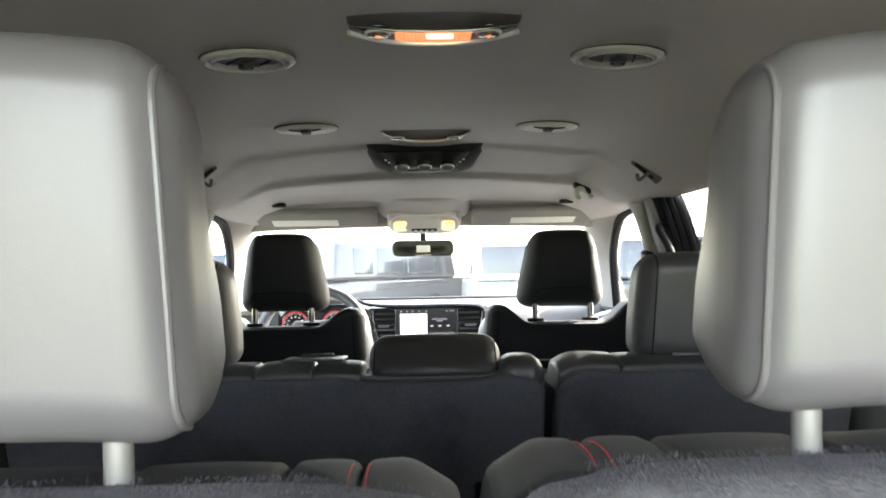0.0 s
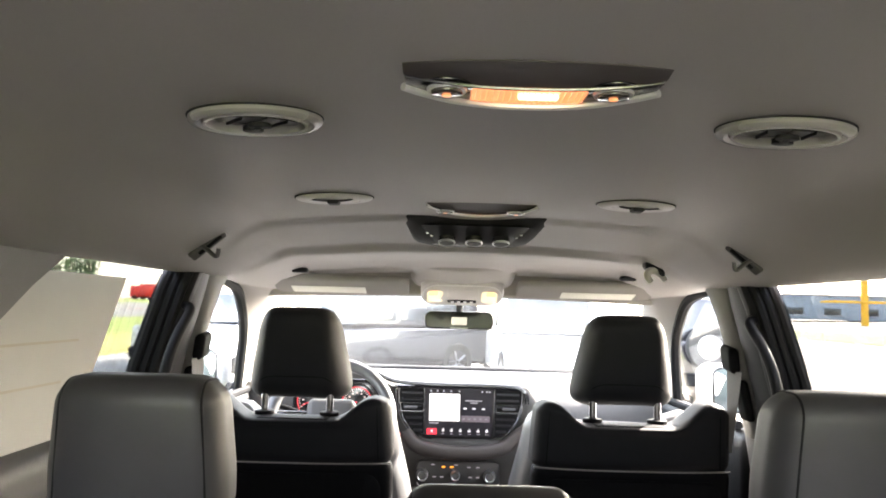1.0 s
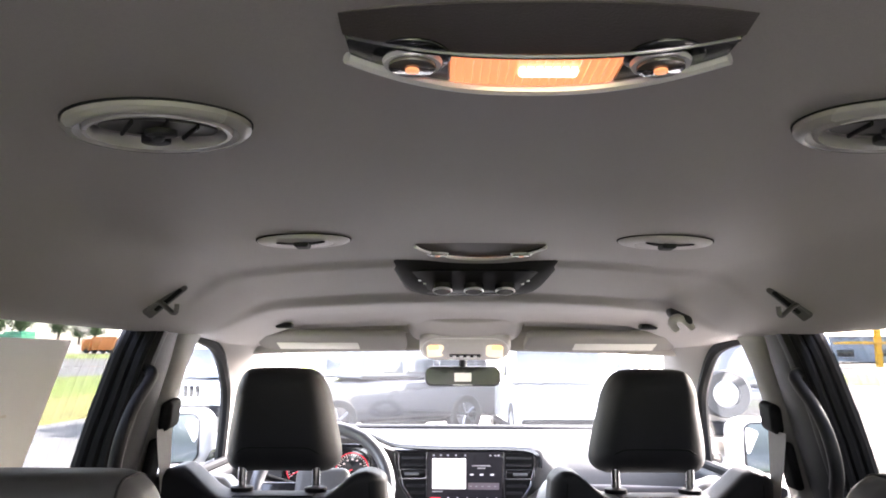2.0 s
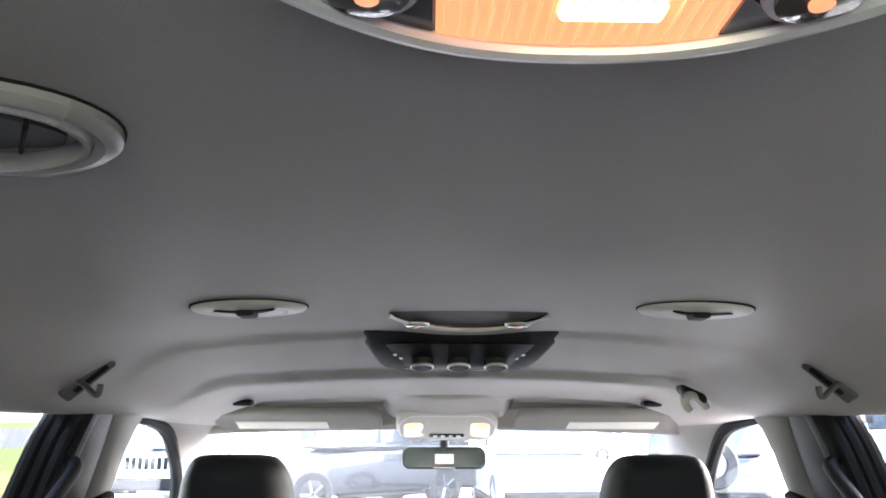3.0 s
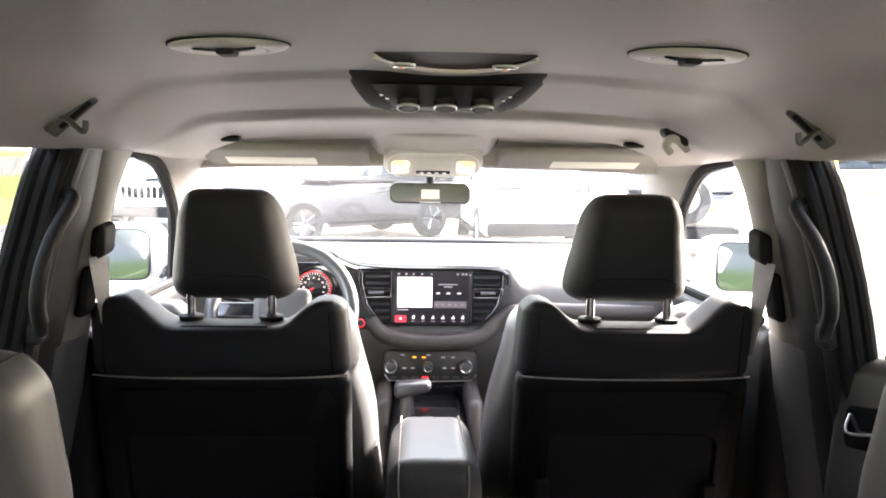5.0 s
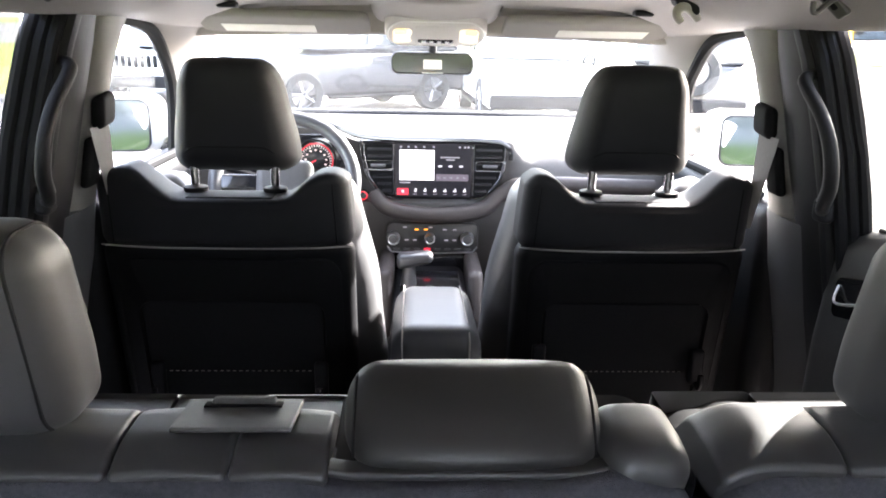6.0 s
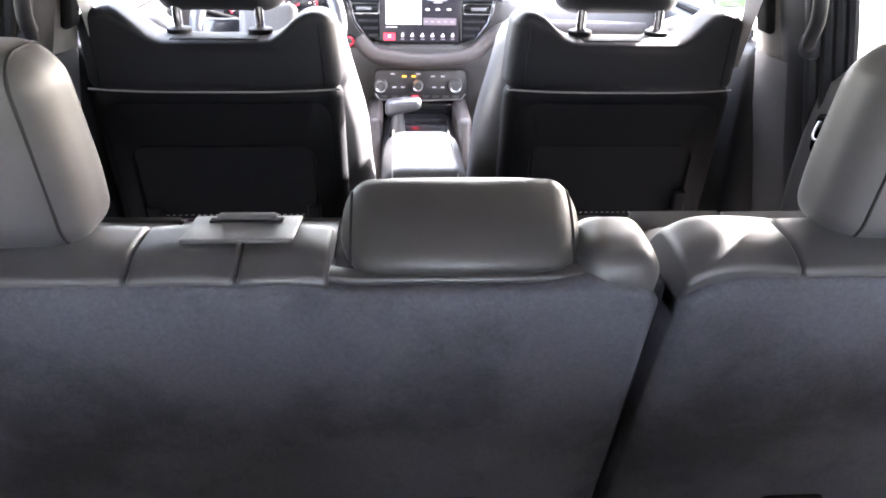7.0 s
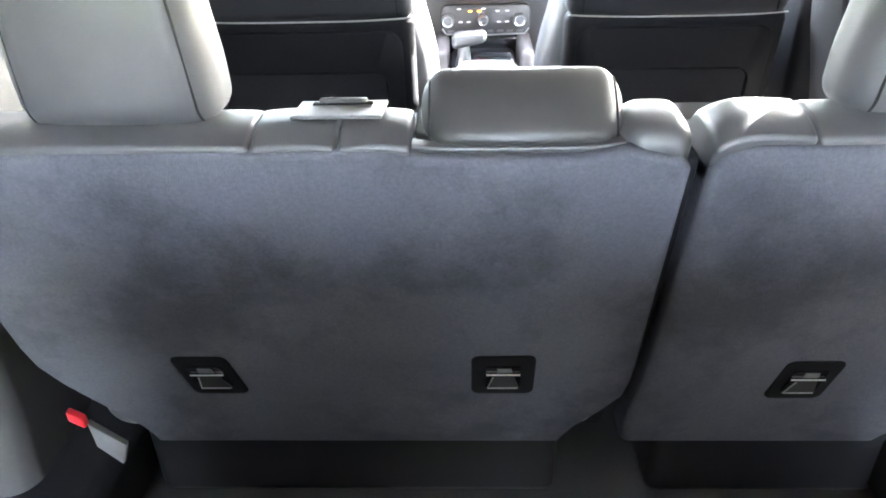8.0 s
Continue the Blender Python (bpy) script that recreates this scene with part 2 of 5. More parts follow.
def slab(outline, axis, a, b, bevel=0.0):
    """A plate of a 2D outline, from a to b along axis; the outline's two coordinates are the other axes in order."""
    def put(p, d):
        q = [0, 0, 0]
        o = [i for i in range(3) if i != axis]
        q[o[0]], q[o[1]], q[axis] = p[0], p[1], d
        return q
    if bevel:
        c = np.mean(np.array(outline), axis=0)
        def shrunk(k):
            return [((p[0] - c[0]) * (1 - k / max(1e-6, abs(np.array(outline)[:, 0] - c[0]).max())) + c[0], (p[1] - c[1]) * (1 - k / max(1e-6, abs(np.array(outline)[:, 1] - c[1]).max())) + c[1]) for p in outline]
        s = 1 if b > a else -1
        rows = [(shrunk(bevel), a), (shrunk(bevel * 0.3), a + s * bevel * 0.3), (outline, a + s * bevel), (outline, b - s * bevel), (shrunk(bevel * 0.3), b - s * bevel * 0.3), (shrunk(bevel), b)]
    else:
        rows = [(outline, a), (outline, b)]
    return loft([[put(p, d) for p in o] for o, d in rows])


def lathe(profile, c, axis=2, n=32, ring=True):
    """Turns (radius, height) pairs round an axis through c. ring: the profile closes on itself."""
    rings = []
    for k in range(n):
        a = 2 * math.pi * k / n
        row = []
        for r, hgt in profile:
            q = [0, 0, 0]
            o = [i for i in range(3) if i != axis]
            q[o[0]], q[o[1]], q[axis] = r * math.cos(a), r * math.sin(a), hgt
            row.append(np.array(q) + np.array(c))
        rings.append(row)
    V = [tuple(p) for row in rings for p in row]
    m = len(profile)
    F = []
    for k in range(n):
        j = (k + 1) % n
        for i in range(m if ring else m - 1):
            F.append([k * m + i, k * m + (i + 1) % m, j * m + (i + 1) % m, j * m + i])
    return V, F


def disc(c, r, depth, axis=2, n=28, bevel=0.15):
    out = [(r * math.cos(2 * math.pi * i / n), r * math.sin(2 * math.pi * i / n)) for i in range(n)]
    v, f = slab(out, axis, 0, depth, bevel * min(r, abs(depth)))
    return [tuple(np.array(p) + np.array(c)) for p in v], f


def sheet(fn, nu, nv, thick):
    """A curved slab: fn(u, v) for u, v in 0..1 gives its face; thick is a vector to its other face."""
    t = np.array(thick, float)
    A = [np.array(fn(i / nu, j / nv), float) for i in range(nu + 1) for j in range(nv + 1)]
    n = len(A)
    V = [tuple(p) for p in A] + [tuple(p + t) for p in A]
    ix = lambda i, j: i * (nv + 1) + j
    F = []
    for i in range(nu):
        for j in range(nv):
            q = [ix(i, j), ix(i + 1, j), ix(i + 1, j + 1), ix(i, j + 1)]
            F += [q, [n + k for k in reversed(q)]]
    border = [ix(i, 0) for i in range(nu)] + [ix(nu, j) for j in range(nv)] + [ix(i, nv) for i in range(nu, 0, -1)] + [ix(0, j) for j in range(nv, 0, -1)]
    for a, b in zip(border, border[1:] + border[:1]):
        F.append([a, b, n + b, n + a])
    return V, F


def smooth01(t):
    t = min(1, max(0, t))
    return t * t * (3 - 2 * t)


# ---- car body: ceiling, floor, pillars, doors ----
def roof_z(x, y):
    ridge = 2.07 + 0.10 * (abs(x) / 0.4) ** 2
    d = y - ridge
    z = 1.676 - 0.006 * smooth01((d + 0.025) / 0.05) - 0.026 * smooth01((d + 0.05) / 0.42) ** 0.8 - 0.014 * smooth01((d - 0.262) / 0.062) + 0.004 * smooth01((y - 2.46) / 0.15) - 0.038 * smooth01((y - 2.70) / 0.35)
    if 2.865 < y < 3.03:
        z += 0.018 * smooth01((abs(x) - 0.145) / 0.015) * smooth01((0.585 - abs(x)) / 0.015) * smooth01((y - 2.865) / 0.012)
    a = abs(x)
    z -= 0.012 * (a / 0.45) ** 2
    edge = 1.568 if y < 2.6 else 1.568 - 0.02 * smooth01((y - 2.6) / 0.5)
    return z + (edge - z) * smooth01((a - 0.41) / 0.215)


ceiling = part("ceiling", sheet(lambda u, v: (-0.65 + 1.30 * u, -0.25 + 3.35 * v, roof_z(-0.65 + 1.30 * u, -0.25 + 3.35 * v)), 56, 330, (0, 0, 0.035)), HEADLINER)
tagged(ceiling, "warm grey cloth headliner with a soft step", "ceiling", kind="structure")
roof = part("roof_panel", rbox((0, 1.4, 1.745), (0.70, 1.72, 0.02), 0.018, 3, (6, 12, 1)), PAINT)
tagged(roof, "white painted steel roof over the headliner", "roof", kind="structure")
floor = part("floor", rbox((0, 1.6, 0.50), (0.76, 2.1, 0.03), 0.01, 2, (2, 4, 1)), FLOOR)
tagged(floor, "dark grey carpeted car floor", "floor", kind="structure")


def glass_x(z):
    return 0.655 + 0.21 * (1.57 - z)


def pillar(sgn, rows, inward, outward=0.03):
    """A trim piece that follows the car's side; rows of (z, rear y, front y)."""
    rings = []
    for z, y0, y1 in rows:
        x = glass_x(z)
        w = y1 - y0
        sec = [(x + outward, y0), (x - inward * 0.3, y0), (x - inward * 0.75, y0 + 0.08 * w), (x - inward, y0 + 0.25 * w), (x - inward * 1.05, y0 + 0.5 * w), (x - inward, y0 + 0.75 * w), (x - inward * 0.75, y0 + 0.92 * w), (x - inward * 0.3, y1), (x + outward, y1)]
        rings.append([(sgn * p, q, z) for p, q in sec])
    return loft(rings)


for sgn in (-1, 1):
    b_light = part("trim", pillar(sgn, [(1.215, 2.43, 2.555), (1.27, 2.44, 2.555), (1.36, 2.450, 2.555), (1.42, 2.455, 2.56), (1.50, 2.465, 2.575), (1.545, 2.47, 2.60), (1.60, 2.475, 2.66)], 0.048), TRIM_LIGHT)
    b_low = part("trim", pillar(sgn, [(0.55, 2.35, 2.68), (0.95, 2.35, 2.66), (1.214, 2.345, 2.575)], 0.047), TRIM_MID)
    tagged(b_low, "grey plastic lower pillar trim behind the front seat", "pillar trim", kind="structure")
    tagged(b_light, "light grey plastic pillar trim between the doors", "pillar trim", kind="structure")
    b_dark = part("trim", pillar(sgn, [(0.55, 2.295, 2.42), (1.00, 2.295, 2.44), (1.20, 2.295, 2.455), (1.30, 2.298, 2.47), (1.42, 2.310, 2.478), (1.52, 2.334, 2.49), (1.56, 2.35, 2.485), (1.60, 2.37, 2.49)], 0.044), TRIM_LOW)
    rib = part("trim", pillar(sgn, [(0.55, 2.288, 2.328), (1.00, 2.288, 2.328), (1.30, 2.290, 2.334), (1.42, 2.304, 2.348), (1.52, 2.328, 2.372), (1.60, 2.362, 2.405)], 0.050), TRIM_DARK)
    tagged(rib, "black plastic rib along the rear edge of the pillar", "pillar trim", kind="structure")
    tagged(b_dark, "charcoal plastic pillar trim beside the rear door", "pillar trim", kind="structure")
    seal = part("trim", join(*[tube([(sgn * (glass_x(z) + 0.004 - 0.018 * k), yy + 0.006 * k, z) for z, yy in ((0.62, 2.268), (1.0, 2.268), (1.2, 2.268), (1.30, 2.270), (1.37, 2.274), (1.42, 2.286), (1.47, 2.296), (1.523, 2.310), (1.575, 2.334))], 0.011, 8) for k in (0, 1, 2)]), RUBBER)
    tagged(seal, "ribbed black rubber door seal", "door seal", kind="structure")
    c_pil = part("trim", pillar(sgn, [(0.55, -0.2, 1.58), (1.25, -0.2, 1.60), (1.36, -0.2, 1.63), (1.45, -0.2, 1.70), (1.52, -0.2, 1.78), (1.575, -0.2, 1.86), (1.62, -0.2, 1.90)], 0.03), TRIM_LIGHT)
    tagged(c_pil, "light grey rear quarter trim", "quarter trim", kind="structure")
    w_path = spline([(sgn * 0.655, 2.60, 1.574), (sgn * 0.657, 2.74, 1.566), (sgn * 0.662, 2.87, 1.545), (sgn * 0.672, 2.975, 1.490), (sgn * 0.698, 3.105, 1.395), (sgn * 0.722, 3.15, 1.20)], 6)
    s_path = spline([(sgn * 0.575, 2.86, 1.60), (sgn * 0.582, 2.98, 1.587), (sgn * 0.592, 3.1, 1.55), (sgn * 0.645, 3.3, 1.47), (sgn * 0.70, 3.5, 1.38), (sgn * 0.76, 3.85, 1.18)], 6)
    def a_face(u, v):
        i = min(len(w_path) - 1, int(round(v * (len(w_path) - 1))))
        p, q = np.array(w_path[i]), np.array(s_path[i])
        bow = math.sin(math.pi * u) * 0.022
        return p + (q - p) * u + np.array((-sgn * bow, -0.2 * bow, 0))
    a_pil = part("trim", sheet(a_face, 8, len(w_path) - 1, (sgn * 0.02, 0.03, 0.012)), HEADLINER)
    tagged(a_pil, "light grey windscreen pillar trim", "pillar trim", kind="structure")
    f_seal = part("trim", tube(w_path, 0.016, 8), RUBBER)
    tagged(f_seal, "black rubber seal round the front window", "door seal", kind="structure")
    # rear door
    d = thing("door", (sgn * 0.70, 1.92, 0.60), "dark grey rear door panel with a chrome handle", "car door", "car doors")
    part("door_panel", rbox((sgn * 0.748, 1.965, 0.925), (0.05, 0.37, 0.340), 0.045, 5, (2, 10, 6), lambda x, y, z: (x - sgn * 0.012 * math.cos(z * 6), y, z - (0.035 * smooth01((y - 0.16) / 0.21) if z > 0.1 else 0))), PILLAR, d)
    part("armrest", rbox((sgn * 0.70, 1.90, 0.98), (0.045, 0.25, 0.04), 0.03, 4, (1, 6, 1)), LEATHER_DARK, d)
    cup = part("handle_bezel", slab([(2.215 + a, 1.133 + b - a * 0.25) for a, b in rrect(0.052, 0.037, 0.016)], 0, sgn * 0.690, sgn * 0.706, 0.004), GLOSS, d)
    part("handle", tube(spline([(sgn * 0.690, 2.252, 1.146), (sgn * 0.683, 2.250, 1.122), (sgn * 0.682, 2.232, 1.118), (sgn * 0.686, 2.172, 1.138)], 4), 0.0023, 8), SATIN, cup)
    part("belt_strip", tube([(sgn * 0.738, 1.60, 1.262), (sgn * 0.738, 2.24, 1.247)], 0.005, 8), TRIM_LOW, d)
    # front door
    d = thing("door", (sgn * 0.70, 2.95, 0.60), "dark grey front door panel below the side window", "car door", "car doors")
    part("door_panel", rbox((sgn * 0.735, 3.025, 0.90), (0.045, 0.485, 0.32), 0.04, 5, (2, 8, 6)), TRIM_DARK, d)
    part("belt_strip", tube([(sgn * 0.705, 2.62, 1.225), (sgn * 0.705, 3.45, 1.215)], 0.012, 8), RUBBER, d)
    part("armrest", rbox((sgn * 0.68, 3.0, 0.95), (0.05, 0.3, 0.04), 0.03, 4, (1, 6, 1)), LEATHER_DARK, d)

for sgn in (-1, 1):
    kick = part("trim", rbox((sgn * 0.765, 3.80, 0.86), (0.03, 0.34, 0.33), 0.02, 2, (1, 2, 2)), TRIM_DARK)
    tagged(kick, "black footwell side trim ahead of the door", "kick panel", kind="structure")

# window panes
WINDOWS = []
for sgn in (-1, 1):
    for y0, y1, lo in ((1.60, 2.32, 1.22), (2.55, 3.17, 1.18)):
        WINDOWS.append(sheet(lambda u, v, sgn=sgn, y0=y0, y1=y1, lo=lo: (sgn * (glass_x(lo + (1.585 - lo) * v) + 0.02), y0 + (y1 - y0) * u, lo + (1.585 - lo) * v), 6, 4, (sgn * 0.004, 0, 0)))
for i, vf in enumerate(WINDOWS):
    w = part("window_%d" % (i + 1), vf, PRIVACY if i % 2 == 0 else GLASS)
    tagged(w, "tinted rear side window glass" if i % 2 == 0 else "clear front side window glass", "window", kind="structure")
screen_glass = part("window_5", sheet(lambda u, v: ((-1 + 2 * u) * (0.75 - 0.13 * v), 4.0 - 0.9 * v - 0.06 * (2 * u - 1) ** 2, 1.232 + 0.343 * v + 0.02 * math.sin(math.pi * v)), 12, 8, (0, 0.003, 0.004)), SCREEN_GLASS)
tagged(screen_glass, "large raked windscreen glass", "windscreen", kind="structure")
header = part("trim", rbox((0, 3.105, 1.578), (0.62, 0.022, 0.036), 0.018, 4, (16, 1, 2), lambda x, y, z: (x, y - 0.05 * (x / 0.62) ** 2, z - 0.014 * (x / 0.62) ** 2)), HEADLINER)
tagged(header, "grey cloth edge above the windscreen", "header trim", kind="structure")
cowl = part("trim", rbox((0, 4.045, 1.207), (0.78, 0.06, 0.04), 0.03, 4, (8, 1, 1)), RUBBER)
tagged(cowl, "black cowl panel below the windscreen", "cowl", kind="structure")
firewall = part("trim", rbox((0, 4.0, 0.85), (0.76, 0.03, 0.34), 0.02, 2, (1, 1, 1)), RUBBER)
tagged(firewall, "black bulkhead in front of the footwells", "bulkhead", kind="structure")
# bonnet out of view; its dark colour is chosen to dim the front headliner
HOOD = material("bonnet_dimmed", (0.14, 0.14, 0.145), 0.3, vary=0.03, scale=3, coat=0.5)
hood = part("hood", sheet(lambda u, v: ((-0.80 + 1.6 * u), 4.08 + 1.15 * v, 1.15 - 0.11 * v * v - 0.05 * abs(2 * u - 1) ** 3), 16, 10, (0, 0, -0.03)), HOOD)
tagged(hood, "unseen bonnet, coloured dark to cut light bounced onto the headliner", "bonnet", kind="structure")


# ---- seats ----
def bent(lean, taper=0.0, hz=1.0, belly=0.0):
    """A warp: leans back by lean per metre of height, narrows to the top, and swells."""
    def fn(x, y, z):
        k = 1 - taper * (z / hz)
        b = belly * (1 - min(1, (x / 0.2) ** 2)) * (1 - min(1, (z / hz) ** 2))
        return x * k, y - lean * z + (b if y > 0 else -b), z
    return fn


def headrest(owner, c, h, r, warp, piping_x, posts, post_low, mats=LEATHER, name="headrest", chrome=CHROME, collar=0.024, post_r=0.0092):
    hr = part(name, rbox(c, h, r, 6, (8, 4, 8), warp), mats, owner)
    for px in piping_x:
        dx = max(0.0, abs(px) - (h[0] - r))
        rl = math.sqrt(max(1e-6, r * r - dx * dx))
        loop = [tuple(np.array(warp(px, p, q)) + np.array(c)) for p, q in rrect(h[1] - r + rl, h[2] - r + rl, rl, 8)]
        part("piping", tube(loop, 0.0016, 6, True), LEATHER_DARK, hr)
    for px in posts:
        part("post", tube([(c[0] + px, c[1], post_low), (c[0] + px, c[1] - 0.002, c[2] - h[2] + 0.02)], post_r, 12), chrome, hr)
        part("collar", disc((c[0] + px, c[1], post_low - 0.003), collar, 0.009, 2), RUBBER, hr)
    return hr


def front_seat(cx, inner, w, hx, hooks):
    """A front seat of half width w; inner is the side (+1 or -1) of the console, hx the headrest's offset."""
    s = thing("front_seat", (cx, 2.75, 0.53), "black leather front seat with an adjustable headrest and a rear pocket", "car seat", "front seats")
    lean = 0.16

    def cap_warp(x, y, z):
        dip = 0.066 * (1 - smooth01((abs(x - hx) - 0.100) / 0.110)) if z > 0 else 0
        edge = 0.02 * smooth01((abs(x) - 0.17) / 0.075)
        return x * (1 - 0.22 * (z + 0.0)), y - lean * z + 0.025 * (abs(x) / w) ** 3, z - dip * max(0, z) / 0.088 - edge * max(0, z) / 0.088

    part("back_cap", rbox((cx, 2.545, 1.21), (w, 0.055, 0.088), 0.026, 5, (28, 3, 8), cap_warp), LEATHER_DARK, s)
    part("back_panel", rbox((cx, 2.60, 0.86), (w + 0.004, 0.04, 0.275), 0.03, 5, (8, 2, 8), bent(lean)), SEATBACK, s)
    def rim_point(a, y, b):
        return cx + a, 2.60 + y - lean * b, 0.86 + b
    # raised surround of the recessed rear panel
    side = w - 0.058
    outer = [(a, b - 0.006) for a, b in rrect(w - 0.022, 0.248, 0.04, 8)]
    inner_line = [(a, b - 0.05) for a, b in rrect(side, 0.196, 0.035, 8)]
    part("panel_surround", moved(loft([[(a, y, b) for a, b in ring] for ring, y in ((outer, -0.030), (outer, -0.041), ([(a * 0.975, b * 0.985) for a, b in outer], -0.046), (inner_line, -0.052), ([(a * 0.975, b * 0.985) for a, b in inner_line], -0.040), ([(a * 0.97, b * 0.98) for a, b in inner_line], -0.030))], wrap=True), rim_point), SEATBACK, s)
    part("pocket", moved(rbox((0, 0, 0), (side - 0.004, 0.006, 0.20), 0.005, 3, (8, 1, 8), lambda x, y, z: (x, -0.041 + y, z - 0.055)), rim_point), POCKET, s)
    edge = [rim_point(x, -0.0485, -0.028) for x in np.linspace(-side + 0.03, side - 0.03, 49)]
    part("stitching", join(*[tube(edge[i:i + 2], 0.0011, 5) for i in range(0, 47, 2)]), STITCH, s)
    for dx, hz in hooks:
        bx, by, bz = rim_point(dx, -0.058, hz - 0.86)
        part("bag_hook", join(rbox((bx, by, bz), (0.015, 0.010, 0.042), 0.007, 3, (1, 1, 3)), tube(spline([(bx, by - 0.004, bz - 0.036), (bx, by - 0.024, bz - 0.040), (bx, by - 0.034, bz - 0.024), (bx, by - 0.032, bz - 0.006)], 4), 0.0065, 8)), TRIM_DARK, s)
    seam = [(cx + x * 1.0, 2.545 - 0.056 + lean * 0.085 + 0.025 * (abs(x) / w) ** 3, 1.127) for x in np.linspace(-w, w, 17)]
    part("piping", tube(seam, 0.0019, 6), STITCH, s)
    for dx in (-w + 0.032, w - 0.032):
        part("piping", tube([(cx + dx * (1 - 0.22 * (z - 1.21)), 2.545 - 0.0555 - lean * (z - 1.21) + 0.025 * (dx / w * (1 if dx > 0 else -1)) ** 3, z) for z in np.linspace(1.135, 1.262, 8)], 0.0016, 6), RUBBER, s)
    part("back_trim", rbox((cx + hx, 2.53, 1.2215), (0.088, 0.038, 0.0125), 0.008, 3, (4, 2, 1)), RUBBER, s)
    # the cushion in front of the rear panel, wider at hip height
    def cushion_warp(x, y, z):
        k = 1.0 - 0.18 * smooth01(z / 0.3) + 0.07 * smooth01(-z / 0.25)
        z -= 0.060 * smooth01((z - 0.18) / 0.10) * (1 - smooth01((abs(x - hx) - 0.09) / 0.11))
        return x * k, y - lean * z + 0.035 * (abs(x) / 0.25) ** 2, z
    part("back_cushion", rbox((cx + inner * 0.018, 2.675, 0.957), (w + 0.034, 0.075, 0.297), 0.06, 6, (8, 2, 10), cushion_warp), BOLSTER_LIT, s)
    part("seat_cushion", rbox((cx, 2.92, 0.74), (0.26, 0.28, 0.085), 0.06, 5, (6, 6, 2), lambda x, y, z: (x, y, z + 0.03 * y)), LEATHER, s)
    part("seat_base", rbox((cx, 2.90, 0.60), (0.22, 0.24, 0.075), 0.02, 3, (1, 1, 1)), TRIM_DARK, s)
    hc = (cx + hx, 2.56, 1.386)

    def head_warp(x, y, z):
        k = (1.02 - 0.20 * smooth01((z + 0.07) / 0.17)) * (1 - 0.07 * smooth01((0.034 - y) / 0.085))
        return x * k, y - 0.22 * z + 0.022 * (x / 0.12) ** 2, z - 0.014 * (abs(x) / 0.12) ** 4
    hr = headrest(s, hc, (0.127, 0.060, 0.112), 0.050, head_warp, (), (-0.080, 0.080), 1.236, LEATHER_DARK)
    bead = [tuple(np.array(head_warp(x, -0.0600 + 0.040 * max(0.0, (abs(x) - 0.077) / 0.046) ** 2, -0.056 - 0.018 * smooth01((abs(x) - 0.070) / 0.045))) + np.array(hc)) for x in np.linspace(-0.120, 0.120, 31)]
    part("piping", tube(bead, 0.0020, 6), RUBBER, hr)
    return s


front_seat(-0.428, 1, 0.252, 0.016, ((-0.172, 0.815), (0.180, 0.815)))
front_seat(0.408, -1, 0.238, -0.010, ((-0.182, 0.862), (0.172, 0.850)))

# ---- second row: a 60/40 split bench ----
LEAN2 = 0.285


def bench(x0, x1, low_cut0, low_cut1, panels, label):
    """A bench back with a carpeted rear and a cap of leather panels; cuts narrow its two lower corners."""
    cx, w = (x0 + x1) / 2, (x1 - x0) / 2
    s = thing("bench_seat", (cx, 1.85, 0.53), label, "car seat", "second row bench")

    def back_warp(x, y, z):
        if x < 0:
            x = x + low_cut0 * smooth01((-z - 0.05) / 0.22) * (-x / w) ** 2
        else:
            x = x - low_cut1 * smooth01((-z - 0.13) / 0.145) * (x / w) ** 2
        if z > 0.2 and -0.118 < x + cx < 0.108:
            z -= 0.010 * smooth01((0.104 - abs(x + cx + 0.005)) / 0.012) * (z - 0.2) / 0.08
        if z > 0.2:
            z -= 0.020 * smooth01((abs(x) - (w - 0.03)) / 0.03) * (z - 0.2) / 0.08
        return x, y - LEAN2 * z - 0.010 * (1 - (x / w) ** 4) * (1 - min(1, abs(z) / 0.27) ** 3), z
    part("carpet_back", rbox((cx, 1.662, 0.9485), (w, 0.035, 0.2835), 0.014, 5, (16, 1, 14), back_warp), CARPET, s)
    part("back_cushion", rbox((cx, 1.770, 0.945), (w - 0.015, 0.085, 0.26), 0.06, 5, (8, 2, 8), lambda x, y, z: (x, y - LEAN2 * z, z)), LEATHER, s)
    part("seat_cushion", rbox((cx, 1.98, 0.74), (w - 0.01, 0.25, 0.085), 0.055, 5, (8, 6, 2)), LEATHER, s)
    part("seat_base", rbox((cx, 1.93, 0.60), (w * 0.8, 0.2, 0.075), 0.02, 3, (1, 1, 1)), TRIM_DARK, s)
    for a, b, zt, hh in panels:
        px, pw = (a + b) / 2, (b - a) / 2
        def cap_warp(x, y, z, pw=pw, gap_side=(-1 if 0.18 < a < 0.2 else 0)):
            lift = 0.004 - 0.055 * smooth01((y + 0.012) / 0.07) + 0.003 * (1 - (x / pw) ** 2)
            lift -= 0.014 * min(1.0, max(0.0, (-y - 0.040) / 0.045)) ** 2
            if gap_side:
                lift -= 0.012 * min(1.0, max(0.0, (gap_side * x - pw + 0.038) / 0.038)) ** 2
            return x, y - LEAN2 * z, z + (lift if z > 0 else 0)
        part("cap_panel", rbox((px, (1.637 if zt < 1.24 else 1.647), zt - hh), (pw, 0.085, hh), 0.022 if pw < 0.036 and a > 0 else 0.005, 5, (10, 18, 2), cap_warp), LEATHER, s)
    return s


